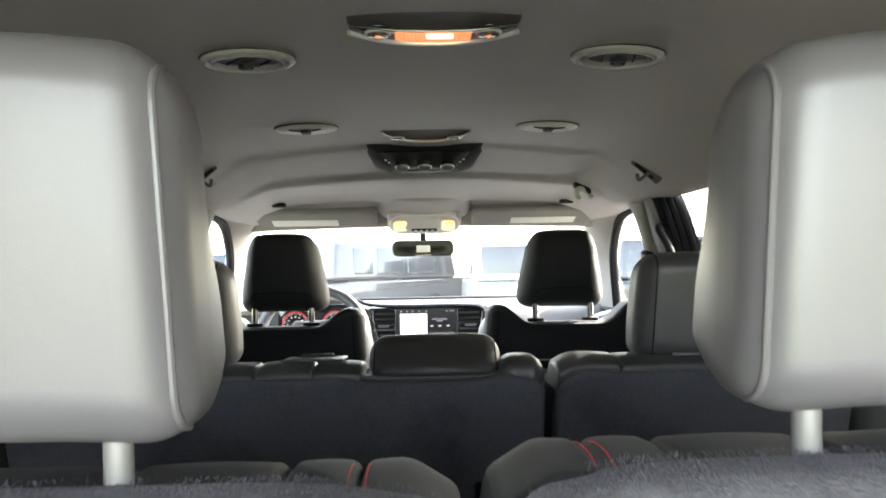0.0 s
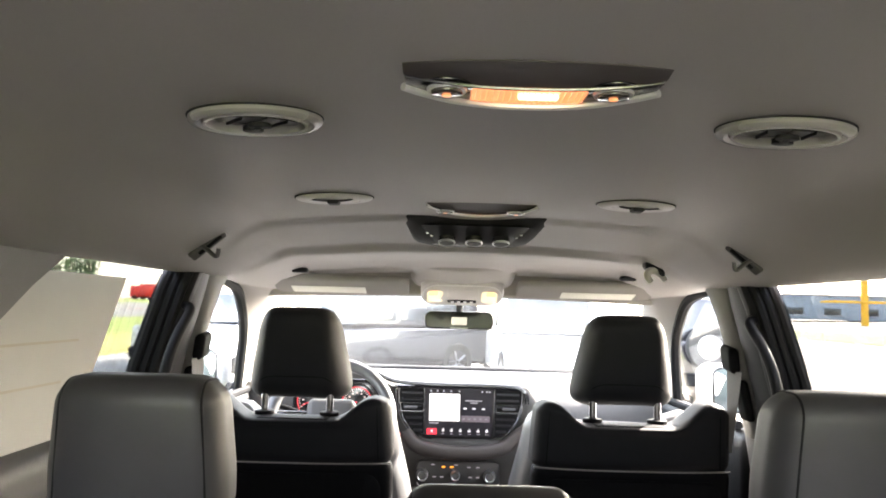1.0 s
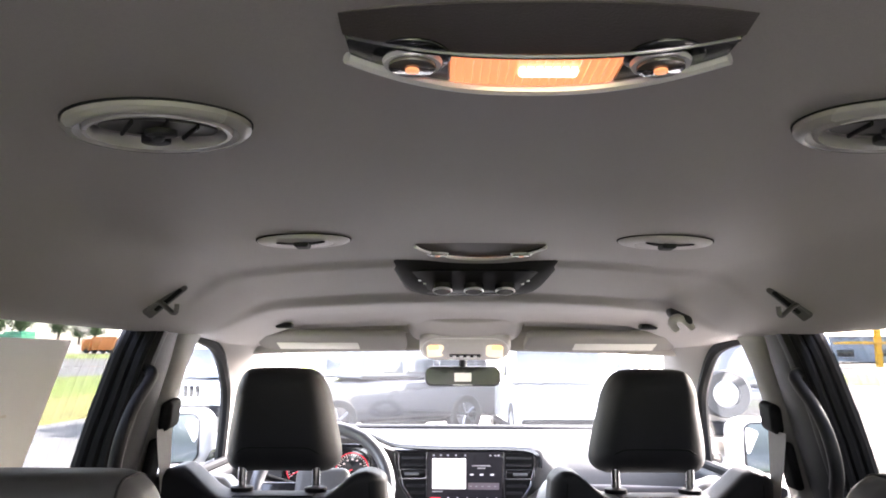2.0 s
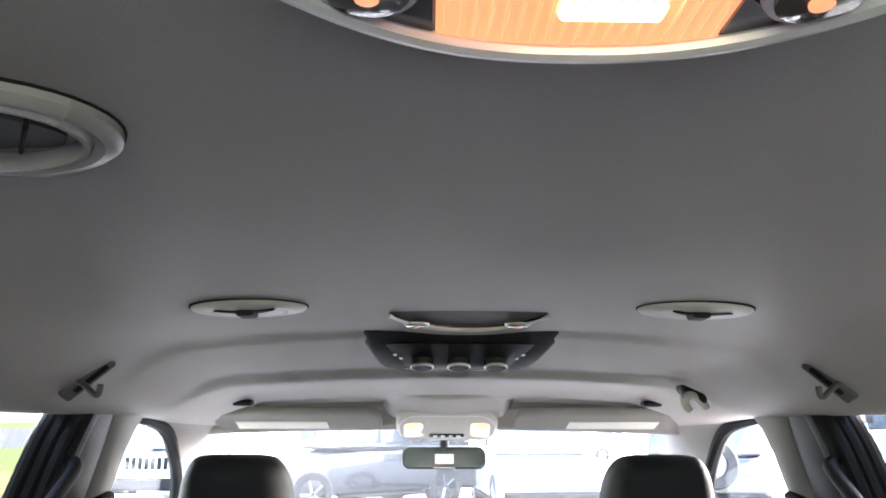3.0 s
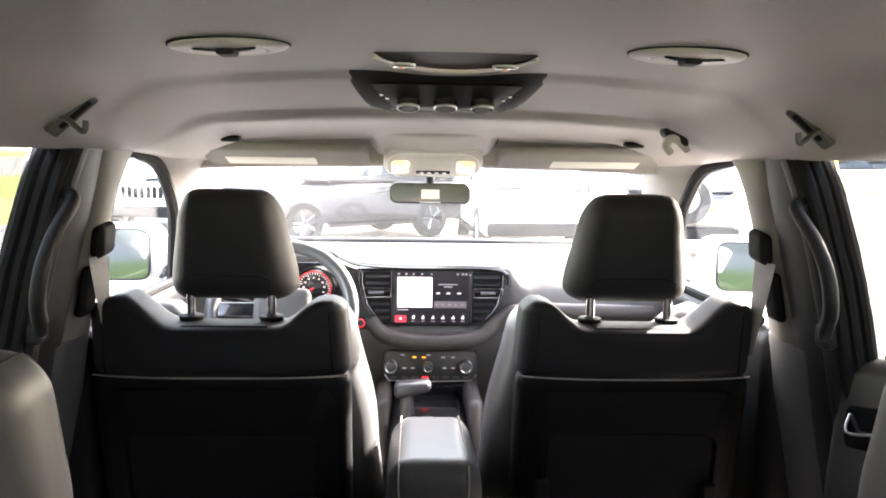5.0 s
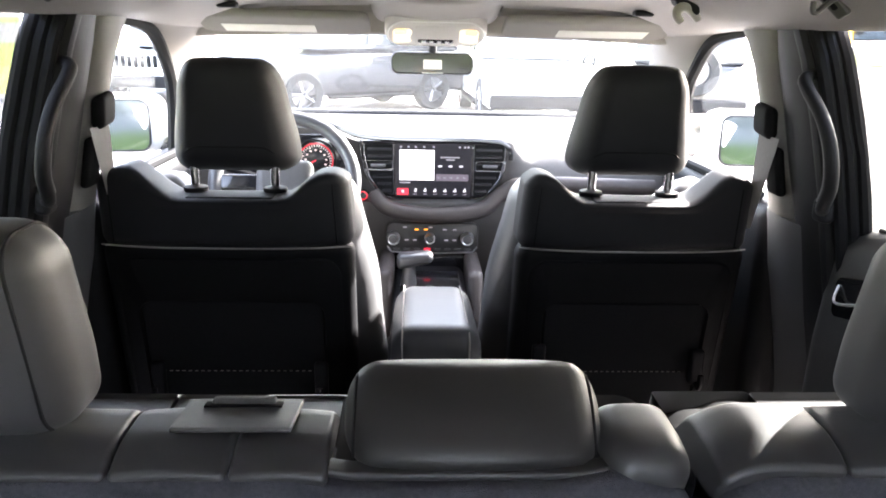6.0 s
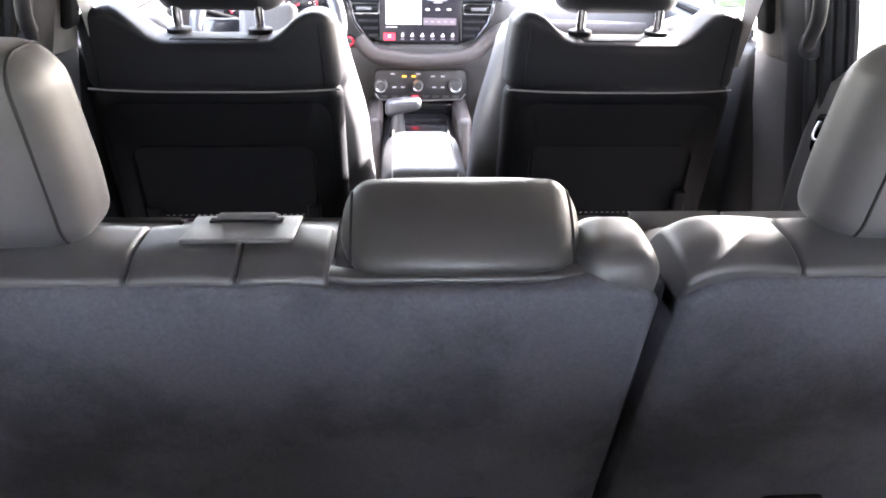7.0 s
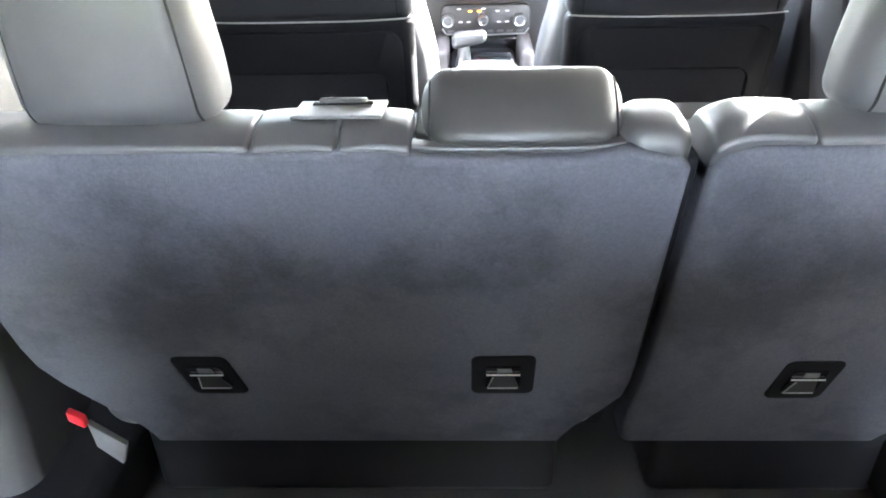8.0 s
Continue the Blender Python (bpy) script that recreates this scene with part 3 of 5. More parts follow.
bench60 = bench(-0.665, 0.172, 0.115, 0.085, [(-0.662, -0.2785, 1.244, 0.035), (-0.277, -0.1895, 1.243, 0.035), (-0.188, -0.1135, 1.242, 0.035), (0.1015, 0.172, 1.248, 0.04)], "wide part of the black leather bench with carpeted back")
part("cap_strip", rbox((-0.006, 1.5745, 1.2240), (0.112, 0.0105, 0.0048), 0.0046, 5, (16, 2, 2), lambda x, y, z: (x, y - LEAN2 * z, z + 0.005 * (abs(x) / 0.112) ** 8)), LEATHER, bench60)
part("headrest_well", rbox((-0.006, 1.640, 1.2190), (0.108, 0.060, 0.006), 0.004, 3, (4, 2, 1)), POCKET, bench60)
part("gap_cover", rbox((0.181, 1.735, 0.93), (0.020, 0.06, 0.27), 0.01, 2, (1, 1, 6), lambda x, y, z: (x - 0.045 * smooth01((-z - 0.05) / 0.2), y - LEAN2 * z, z)), POCKET, bench60)
bench40 = bench(0.190, 0.665, -0.012, 0.10, [(0.190, 0.2885, 1.248, 0.036), (0.290, 0.662, 1.247, 0.036)], "narrow part of the black leather bench with carpeted back")
side_warp = lambda x, y, z: (x * (1 - 0.9 * max(0, z + 0.02)), y - 0.10 * z + 0.016 * (x / 0.12) ** 2, z - 0.008 * (abs(x) / 0.12) ** 4)
headrest(bench60, (-0.420, 1.610, 1.328), (0.107, 0.046, 0.087), 0.034, side_warp, (-0.088, 0.088), (-0.07, 0.07), 1.225)
headrest(bench40, (0.436, 1.610, 1.328), (0.113, 0.046, 0.087), 0.034, side_warp, (-0.088, 0.088), (-0.07, 0.07), 1.225)
headrest(bench60, (0.001, 1.615, 1.2560), (0.106, 0.037, 0.031), 0.027, lambda x, y, z: (x, y + 0.9 * z + (0.012 * (x / 0.1) ** 2 if y < 0 else 0), z - 0.25 * max(0, y + 0.004) - 0.005 * (abs(x) / 0.1) ** 4), (-0.097, 0.097), (), 1.2, SIDE_LEATHER)

# ---- third row ----
def third_seat(x0, x1, sg):
    cx, w = (x0 + x1) / 2, (x1 - x0) / 2
    s = thing("third_row_seat", (cx, 1.0, 0.53), "black leather rear seat with red stitching and fuzzy carpet back", "car seat", "third row seats")
    top = 1.318 if sg < 0 else 1.325
    def fuzzy(x, y, z):
        return x, y - 0.10 * (z - 0.32), z - (0.016 * (abs(x) / w) ** 10 if z > 0 else 0)
    low = 0.006 if sg < 0 else 0.008
    hz = (top - low - 0.66) / 2
    carpet = part("carpet_back", rbox((cx, 0.715, top - low - hz), (w, 0.030, hz), 0.022, 5, (16, 1, 10), fuzzy), FUZZ, s)
    rng = random.Random(4 + int(sg))
    V, F = [], []
    for i in range(20000):
        x = rng.uniform(-w + 0.012, w - 0.012)
        a = rng.uniform(0.0, 1.0)
        if a < 0.45:
            p = np.array(fuzzy(x, -0.008 + rng.uniform(-0.012, 0.03), hz - 0.0005)); n = np.array((rng.gauss(0, 0.4) + 0.7 * math.sin(95 * x + 2 * math.sin(41 * x)), -0.2 + rng.gauss(0, 0.4), 1.0))
        else:
            p = np.array(fuzzy(x, -0.0295, hz - 0.02 - 0.10 * rng.random() ** 1.5)); n = np.array((rng.gauss(0, 0.6), -1.0, 0.3 + rng.gauss(0, 0.5)))
        p = p + np.array((cx, 0.715, top - low - hz))
        n = n / np.linalg.norm(n) * rng.uniform(0.0010, 0.0026 + 0.0010 * math.sin(140 * x + 3 * math.sin(57 * x)))
        k = len(V)
        side = np.cross(n, (0.3, 0.2, 0.9))
        side = side / max(1e-9, np.linalg.norm(side)) * 0.0002
        V += [tuple(p - side), tuple(p + side), tuple(p + n)]
        F.append([k, k + 1, k + 2])
    fuzz = part("fuzz", (V, F), FUZZ, carpet, smooth=False)
    fuzz["kind"] = "stuff"
    edges = [sg * 0.006, sg * 0.054, sg * 0.090, sg * 0.165, sg * 0.345, sg * 0.60]
    for i, (e0, e1) in enumerate(zip(edges, edges[1:])):
        px, pw = (e0 + e1) / 2, abs(e1 - e0) / 2 - 0.0005
        def cap_warp(x, y, z, px=px, pw=pw, first=(i == 0)):
            drop = 0.012 * smooth01((0.035 - abs(x + px)) / 0.03) if first and z > 0 else 0
            return x, y - 0.1 * z, z - drop - (0.05 * smooth01((y + 0.01) / 0.09) if z > 0 else 0) + (0.0015 * (1 - (x / pw) ** 2) if z > 0 else 0)
        part("cap_panel", rbox((px, 0.795, top - (0.058 if sg < 0 else 0.057)), (pw, 0.072, 0.044), 0.006, 4, (8, 8, 2), cap_warp), LEATHER_DARK, s)
    dz = 0.0 if sg < 0 else -0.001
    for dx in (0.050, 0.058):
        part("stitching", tube(spline([(sg * dx, 0.722, top - 0.026 - dz), (sg * dx, 0.732, top - 0.015 - dz), (sg * dx, 0.755, top - 0.0115 - dz), (sg * dx, 0.79, top - 0.018 - dz), (sg * dx, 0.84, top - 0.05 - dz)], 5), 0.0004, 6), RED_STITCH, s)
    part("back_cushion", rbox((cx, 0.85, 0.95), (w - 0.01, 0.09, 0.31), 0.06, 5, (6, 2, 6), bent(0.08)), LEATHER, s)
    part("seat_cushion", rbox((cx, 1.08, 0.74), (w - 0.01, 0.22, 0.08), 0.05, 4, (6, 4, 2)), LEATHER, s)
    part("seat_base", rbox((cx, 1.04, 0.60), (w * 0.8, 0.18, 0.075), 0.02, 3, (1, 1, 1)), TRIM_DARK, s)
    hc = (-0.236, 0.735, 1.4135) if sg < 0 else (0.226, 0.735, 1.416)
    def warp(x, y, z):
        f = smooth01((y + 0.005) / 0.06)
        k = 1 - 0.45 * (z + 0.02) - 0.10 * f + 0.04 * f * smooth01((0.03 - z) / 0.06)
        return x * k, y - 0.04 * z + (0.010 * (x / 0.12) ** 2 if y < 0 else 0), z * (1 - (0.12 if z > 0 else 0.30) * f) - 0.003 * f - 0.006 * (abs(x) / 0.12) ** 4
    hh = 0.0785 if sg < 0 else 0.075
    hr = headrest(s, hc, (0.122, 0.055, hh), 0.024, warp, (), (-0.083, 0.083), top - 0.034, LEATHER_LIT, chrome=POST, collar=0.009, post_r=0.0062)
    for px in (-0.1155, 0.1155):
        dx = abs(px) - (0.122 - 0.024)
        rl = math.sqrt(0.024 ** 2 - dx * dx)
        ring = rrect(0.055 - 0.024 + rl, hh - 0.024 + rl, rl, 8)
        line = [q for q in ring if q[0] < 0.012]
        line.sort(key=lambda q: math.atan2(q[1], -q[0] + 0.02))
        part("piping", tube([tuple(np.array(warp(px, a, b)) + np.array(hc)) for a, b in line], 0.0017, 8), LEATHER_LIT, hr)
        part("seam", tube([tuple(np.array(warp(px * 0.965, a - 0.0006, b)) + np.array(hc)) for a, b in line if a < -0.02], 0.0015, 6), RUBBER, hr)
    return s


third_seat(-0.60, -0.006, -1)
third_seat(0.006, 0.60, 1)


# ---- front of the cabin ----
def dash_top(x):
    return 0.05 * math.exp(-(((x + 0.40) / 0.16) ** 4)) + 0.018 * math.exp(-(((x - 0.42) / 0.22) ** 4))


def dash_ring(x):
    up = dash_top(x)
    back = 0.03 * math.exp(-(((x - 0.45) / 0.22) ** 4)) + 0.02 * math.exp(-(((x + 0.40) / 0.16) ** 4))
    prof = [(3.34, 0.78), (3.27, 0.86), (3.235, 0.99), (3.215, 1.03), (3.222, 1.06), (3.262, 1.085), (3.275 - back, 1.18), (3.272 - back, 1.225 + up), (3.285 - back, 1.240 + up), (3.33, 1.245 + up), (3.5, 1.244 + up * 0.5), (3.75, 1.241 + up * 0.1), (3.97, 1.236), (3.97, 0.80)]
    roll = smooth01((x - 0.22) / 0.10)
    soft = [(3.34, 0.78), (3.27, 0.86), (3.235, 0.99), (3.215, 1.03), (3.218, 1.07), (3.235, 1.115), (3.275, 1.165), (3.325, 1.205), (3.37, 1.224), (3.42, 1.236), (3.52, 1.244), (3.75, 1.241), (3.97, 1.236), (3.97, 0.80)]
    prof = [(a + (c - a) * roll, b + (d - b) * roll) for (a, b), (c, d) in zip(prof, soft)]
    bow = 0.05 * (x / 0.7) ** 2
    return [(x, y - bow * (1 if y < 3.6 else 0), z) for y, z in prof]


CTL = material("panel_housing", (0.012, 0.0115, 0.011), 0.6, vary=0.06, scale=120, bump=0.1, bump_scale=800, spec=0.05)
dash = thing("dashboard", (0, 3.5, 0.80), "black vinyl dashboard with a central touch screen", "dashboard")
part("dash_body", loft([dash_ring(x) for x in np.linspace(-0.71, 0.71, 61)]), DASH, dash)
part("dash_band", tube(spline([(-0.17, 3.235, 1.085), (-0.13, 3.215, 1.045), (-0.05, 3.205, 1.03), (0.012, 3.203, 1.027), (0.08, 3.205, 1.03), (0.16, 3.215, 1.045), (0.22, 3.23, 1.09), (0.30, 3.22, 1.12), (0.66, 3.19, 1.12)], 6), 0.024, 10), DASH_LIGHT, dash)
SCR = 0.012


def bezel_outline(grow=0.0):
    pts = [(-0.205, 1.243), (0.212, 1.243), (0.228, 1.232), (0.231, 1.20), (0.215, 1.135), (0.18, 1.085), (0.12, 1.062), (SCR, 1.056), (-0.10, 1.062), (-0.158, 1.085), (-0.195, 1.135), (-0.212, 1.20), (-0.212, 1.232)]
    return [(SCR + (x - SCR) * (1 + grow), 1.15 + (z - 1.15) * (1 + grow * 1.6)) for x, z in pts]


part("dash_trim", tube(spline([(-0.300, 3.228, 1.290), (-0.255, 3.230, 1.272), (-0.205, 3.231, 1.254), (-0.10, 3.235, 1.247), (SCR, 3.236, 1.246), (0.12, 3.235, 1.246), (0.20, 3.232, 1.241), (0.232, 3.228, 1.222), (0.236, 3.226, 1.19)], 6), 0.0075, 8), GLOSS, dash)
bezel = part("screen_bezel", slab(bezel_outline(0.0), 1, 3.235, 3.29, 0.006), GLOSS, dash)
part("chrome_line", tube(spline([(x, 3.2335, z) for x, z in (bezel_outline(-0.035)[2:] + bezel_outline(-0.035)[:1])[:11]], 4), 0.0026, 6), DARK_CHROME, bezel)


def bezel_edge(z, sg):
    """How far the bezel reaches from its middle at a height."""
    rows = [(1.062, 0.11), (1.085, 0.169), (1.135, 0.205), (1.20, 0.220), (1.232, 0.220)]
    return SCR + sg * float(np.interp(z, [q[0] for q in rows], [q[1] for q in rows]))


SCREEN_DARK = glow("screen_dark", (0.012, 0.011, 0.015), 0.02)
SCREEN_WHITE = glow("screen_map", (0.9, 0.9, 0.88), 0.07)
SCREEN_GREY = glow("screen_grey", (0.35, 0.33, 0.36), 0.018)
SCREEN_PALE = glow("screen_pale", (0.62, 0.60, 0.62), 0.034)
SCREEN_DIM = glow("screen_dim", (0.16, 0.13, 0.15), 0.008)
SCREEN_RED = glow("screen_red", (0.8, 0.03, 0.05), 0.05)
SCREEN_ORANGE = glow("screen_orange", (1.0, 0.35, 0.03), 0.06)


def plate(x0, x1, z0, z1, y, d=0.002, r=0.0):
    o = rrect((x1 - x0) / 2, (z1 - z0) / 2, r or 0.0012, 3)
    return slab([((x0 + x1) / 2 + a, (z0 + z1) / 2 + b) for a, b in o], 1, y, y + d)


screen = part("touch_screen", plate(-0.105, 0.120, 1.078, 1.236, 3.228, 0.01, 0.006), SCREEN_DARK, dash, "touch screen showing a white map and icons")
part("map_tile", plate(-0.092, 0.010, 1.128, 1.217, 3.2255), SCREEN_WHITE, screen)
part("menu_tile", plate(-0.099, -0.066, 1.083, 1.102, 3.2255), SCREEN_RED, screen)
part("radio_tile", plate(0.016, 0.112, 1.126, 1.146, 3.2255), SCREEN_DIM, screen)
for x in (-0.045, -0.016, 0.014, 0.044, 0.074, 0.102):
    lean = 0.0016 * math.sin(400 * x)
    part("icon", join(plate(x - 0.0045 + lean, x + 0.0040, 1.0925, 1.0975, 3.2255), plate(x - 0.0015, x + 0.0030 + lean, 1.0975, 1.1030, 3.2255)), SCREEN_PALE, screen)
    part("icon_bar", plate(x - 0.006, x + 0.006, 1.0845, 1.0862, 3.2255), SCREEN_GREY, screen)
for x0, x1, z in ((0.028, 0.085, 1.196), (0.045, 0.07, 1.189), (-0.092, -0.06, 1.120)):
    part("text_bar", plate(x0, x1, z - 0.0014, z + 0.0014, 3.2255), SCREEN_GREY, screen)
for x in (0.028, 0.058, 0.09):
    part("icon", plate(x - 0.0055, x + 0.0055, 1.1675, 1.172, 3.2255), SCREEN_PALE, screen)
for x in (-0.088, -0.066, -0.045, -0.02, 0.008, 0.085, 0.1, 0.11):
    part("icon", plate(x - 0.0028, x + 0.0028, 1.2245, 1.2290, 3.2255), SCREEN_GREY, screen)
part("menu_icon", plate(-0.086, -0.079, 1.0905, 1.0975, 3.2245), SCREEN_PALE, screen)
part("map_road", tube([(-0.034, 3.2245, 1.133), (-0.014, 3.2245, 1.142), (0.009, 3.2245, 1.158)], 0.0010, 5), SCREEN_GREY, screen)
for x in (0.024, 0.042, 0.061, 0.080, 0.100):
    part("preset_mark", plate(x - 0.0045, x + 0.0045, 1.1345, 1.1368, 3.2245), SCREEN_GREY, screen)
for sg, inner in ((-1, -0.112), (1, 0.129)):
    zs = [1.232, 1.20, 1.165, 1.135, 1.11, 1.09]
    shape = [(inner, 1.232)] + [(bezel_edge(z, sg) - sg * 0.013, z) for z in zs] + [(inner, 1.082)]
    v = part("air_vent", slab(shape, 1, 3.230, 3.238), RUBBER, dash)
    for i in range(7):
        z = 1.097 + i * 0.0205
        x1 = bezel_edge(z, sg) - sg * 0.018
        part("slat", rbox(((inner + x1) / 2, 3.229, z), (abs(x1 - inner) / 2 - 0.004, 0.008, 0.0022), 0.0020, 2, (3, 1, 1), lambda x, y, zz: (x, y, zz + 0.5 * y)), TRIM_LOW, v)
    part("edge_line", tube([(bezel_edge(z, sg) - sg * 0.012, 3.229, z) for z in zs], 0.0020, 6), DARK_CHROME, v)
    part("edge_line", tube([(inner - sg * 0.002, 3.229, z) for z in (1.235, 1.16, 1.082)], 0.0016, 6), DARK_CHROME, v)
    fx = (inner + bezel_edge(1.172, sg) - sg * 0.004) / 2
    part("tuning_frame", tube([(fx + a, 3.220, 1.172 + b) for a, b in rrect(0.043, 0.0135, 0.006, 3)], 0.0024, 6, True), DARK_CHROME, v)
    part("tab", rbox((fx, 3.220, 1.172), (0.022, 0.005, 0.0045), 0.003, 2, (1, 1, 1)), TRIM_MID, v)
start = part("start_button", disc((-0.200, 3.222, 1.080), 0.016, 0.02, 1), GLOSS, dash)
part("ring", lathe([(0.011, 0.0), (0.013, 0.0), (0.013, 0.002), (0.011, 0.002)], (-0.200, 3.219, 1.080), 1, 20), SCREEN_RED, start)

PANEL_GREY = material("panel_grey", (0.030, 0.029, 0.029), 0.4, vary=0.06, scale=120, bump=0.1, bump_scale=800)
KNOB_FACE = material("knob_face", (0.085, 0.084, 0.084), 0.35, vary=0.06, scale=120)
cl = part("climate_panel", slab([(0.008 + a, 0.951 + b) for a, b in rrect(0.140, 0.047, 0.02)], 1, 3.22, 3.30, 0.008), PANEL_GREY, dash)
for x, r in ((-0.110, 0.019), (0.0, 0.015), (0.113, 0.019)):
    k = part("knob", disc((x, 3.200, 0.952), r * 0.85, 0.022, 1), KNOB_FACE, cl)
    part("knob_ring", lathe([(r * 0.72, -0.001), (r * 0.86, -0.003), (r * 1.02, 0.001), (r * 1.08, 0.016), (r * 0.85, 0.016)], (x, 3.200, 0.952), 1, 28), SATIN, k)
for x, z, m in ((-0.040, 0.978, SCREEN_ORANGE), (-0.012, 0.978, SCREEN_ORANGE), (0.045, 0.978, SCREEN_GREY), (0.075, 0.978, SCREEN_GREY), (-0.075, 0.985, SCREEN_GREY), (-0.045, 0.945, SCREEN_GREY), (0.05, 0.945, SCREEN_GREY), (-0.07, 0.945, SCREEN_GREY), (0.075, 0.945, SCREEN_GREY), (0.002, 0.985, SCREEN_GREY)):
    part("button_mark", plate(x - 0.006, x + 0.006, z - 0.0018, z + 0.0018, 3.2175), m, cl)
for x in np.linspace(-0.10, 0.116, 8):
    part("button_mark", plate(x - 0.010, x + 0.010, 0.912, 0.919, 3.2175), SCREEN_RED if abs(x - 0.008) < 0.03 and x < 0.0 else KNOB_FACE, cl)
part("chrome_line", tube([(-0.128, 3.218, 0.925), (-0.115, 3.216, 0.908), (0.008, 3.214, 0.905), (0.131, 3.216, 0.908), (0.144, 3.218, 0.925)], 0.0025, 6), SATIN, cl)

cluster = thing("instrument_cluster", (-0.40, 3.24, 1.10), "dark instrument cluster with red lit gauge ticks", "gauge cluster")
part("cluster_face", slab([(-0.40 + a, 1.175 + b) for a, b in rrect(0.15, 0.085, 0.03)], 1, 3.215, 3.23, 0.003), GLOSS, cluster)
RED_GLOW = glow("gauge_red", (0.75, 0.05, 0.07), 0.026)
GAUGE_PALE = glow("gauge_pale", (0.80, 0.62, 0.58), 0.016)
for gx in (-0.485, -0.335):
    g = part("gauge_ring", lathe([(0.055, 0), (0.058, -0.004), (0.061, 0), (0.058, 0.004)], (gx, 3.213, 1.185), 1, 32), CTL, cluster)
    arc = [(gx - 0.049 * math.cos(a), 3.212, 1.185 + 0.049 * math.sin(a)) for a in np.linspace(radians(-35), radians(215), 41)]
    part("red_arc", tube(arc, 0.0014, 6), RED_GLOW, g)
    for i in range(26):
        a = radians(-30 + 240 * i / 25)
        r0, r1 = (0.040, 0.046) if i % 5 else (0.036, 0.047)
        part("tick", tube([(gx - r * math.cos(a), 3.2115, 1.185 + r * math.sin(a)) for r in (r0, r1)], 0.0008, 5), GAUGE_PALE, g)
    for i in range(9):
        a = radians(-24 + 28.5 * i)
        cx, cz = gx - 0.030 * math.cos(a), 1.185 + 0.030 * math.sin(a)
        part("scale_mark", plate(cx - 0.0028, cx + 0.0028, cz - 0.0018, cz + 0.0018, 3.2115), GAUGE_PALE, g)
    part("needle", tube([(gx, 3.2095, 1.185), (gx - 0.036, 3.2095, 1.168)], [0.0020, 0.0007], 6), RED_GLOW, g)
part("info_panel", plate(-0.435, -0.375, 1.14, 1.23, 3.212), SCREEN_DARK, cluster)

# steering wheel
wheel = thing("steering_wheel", (-0.395, 3.03, 1.155), "black leather steering wheel with a satin hub", "steering wheel")
TW = radians(24)


def on_wheel(a, b, c=0.0):
    """A point of the wheel's plane: across, up, and towards the driver."""
    return (-0.395 + a, 3.03 + b * math.sin(TW) - c * math.cos(TW), 1.155 + b * math.cos(TW) + c * math.sin(TW))


part("rim", tube([on_wheel(0.186 * math.cos(a), 0.18 * math.sin(a)) for a in np.linspace(0, 2 * math.pi, 48, endpoint=False)], 0.0185, 12, True), LEATHER, wheel)
part("hub", moved(rbox((0, 0, 0), (0.075, 0.06, 0.025), 0.022, 4, (4, 4, 1)), on_wheel), DASH, wheel)
for sg in (-1, 1):
    part("spoke", moved(rbox((sg * 0.12, 0.0, -0.005), (0.055, 0.022, 0.01), 0.008, 3, (3, 2, 1)), on_wheel), GLOSS, wheel)
part("spoke", moved(rbox((0, -0.11, -0.005), (0.022, 0.06, 0.01), 0.008, 3, (2, 3, 1)), on_wheel), GLOSS, wheel)
part("column", tube([on_wheel(0, 0, -0.02), on_wheel(0, -0.03, -0.26)], 0.05, 14), TRIM_DARK, wheel)
for sg in (-1, 1):
    part("stalk", tube([on_wheel(sg * 0.05, 0.02, -0.06), on_wheel(sg * 0.17, 0.05, -0.05)], 0.008, 8), RUBBER, wheel)

# centre console
con = thing("centre_console", (0, 2.85, 0.53), "black centre console with padded leather armrest and shifter", "centre console")
part("console_body", rbox((0.0, 2.88, 0.695), (0.105, 0.46, 0.165), 0.03, 4, (2, 6, 3)), TRIM_DARK, con)
part("armrest", rbox((-0.002, 2.575, 0.922), (0.092, 0.185, 0.062), 0.046, 6, (6, 8, 3), lambda x, y, z: (x * (1 - 0.12 * (z / 0.062) * 0.5), y, z - 0.015 * (y / 0.185) * (1 if z > 0 else 0))), LEATHER, con)
for sg in (-1, 1):
    part("piping", tube(spline([(sg * 0.062 - 0.004, 2.388, 0.87), (sg * 0.066 - 0.004, 2.390, 0.955), (sg * 0.066 - 0.004, 2.42, 0.985), (sg * 0.066 - 0.004, 2.57, 0.981), (sg * 0.066 - 0.004, 2.74, 0.967)], 6), 0.0018, 6), STITCH, con)
    part("knee_pad", rbox((sg * 0.128, 3.13, 0.82), (0.022, 0.14, 0.085), 0.018, 4, (1, 4, 3), lambda x, y, z, sg=sg: (x + sg * 0.15 * z * 0, y + 0.5 * z, z)), DASH_LIGHT, con)
part("cubby", rbox((0.008, 3.27, 0.855), (0.12, 0.045, 0.045), 0.015, 3, (2, 1, 1)), GLOSS, con)
KNOB_SILVER = material("shifter_silver", (0.12, 0.12, 0.125), 0.42, metal=0.7, vary=0.05, scale=60)
gate = part("shifter_plate", rbox((0.0, 3.02, 0.862), (0.085, 0.13, 0.008), 0.006, 3, (1, 1, 1)), GLOSS, con)
part("shifter_post", tube([(-0.062, 3.03, 0.862), (-0.060, 3.035, 0.93)], [0.024, 0.016], 12), KNOB_SILVER, gate)
part("shifter_knob", rbox((-0.045, 3.03, 0.945), (0.05, 0.03, 0.018), 0.015, 4, (4, 2, 1), lambda x, y, z: (x, y, z * (1 - 4 * x) + 0.15 * x)), KNOB_SILVER, gate)

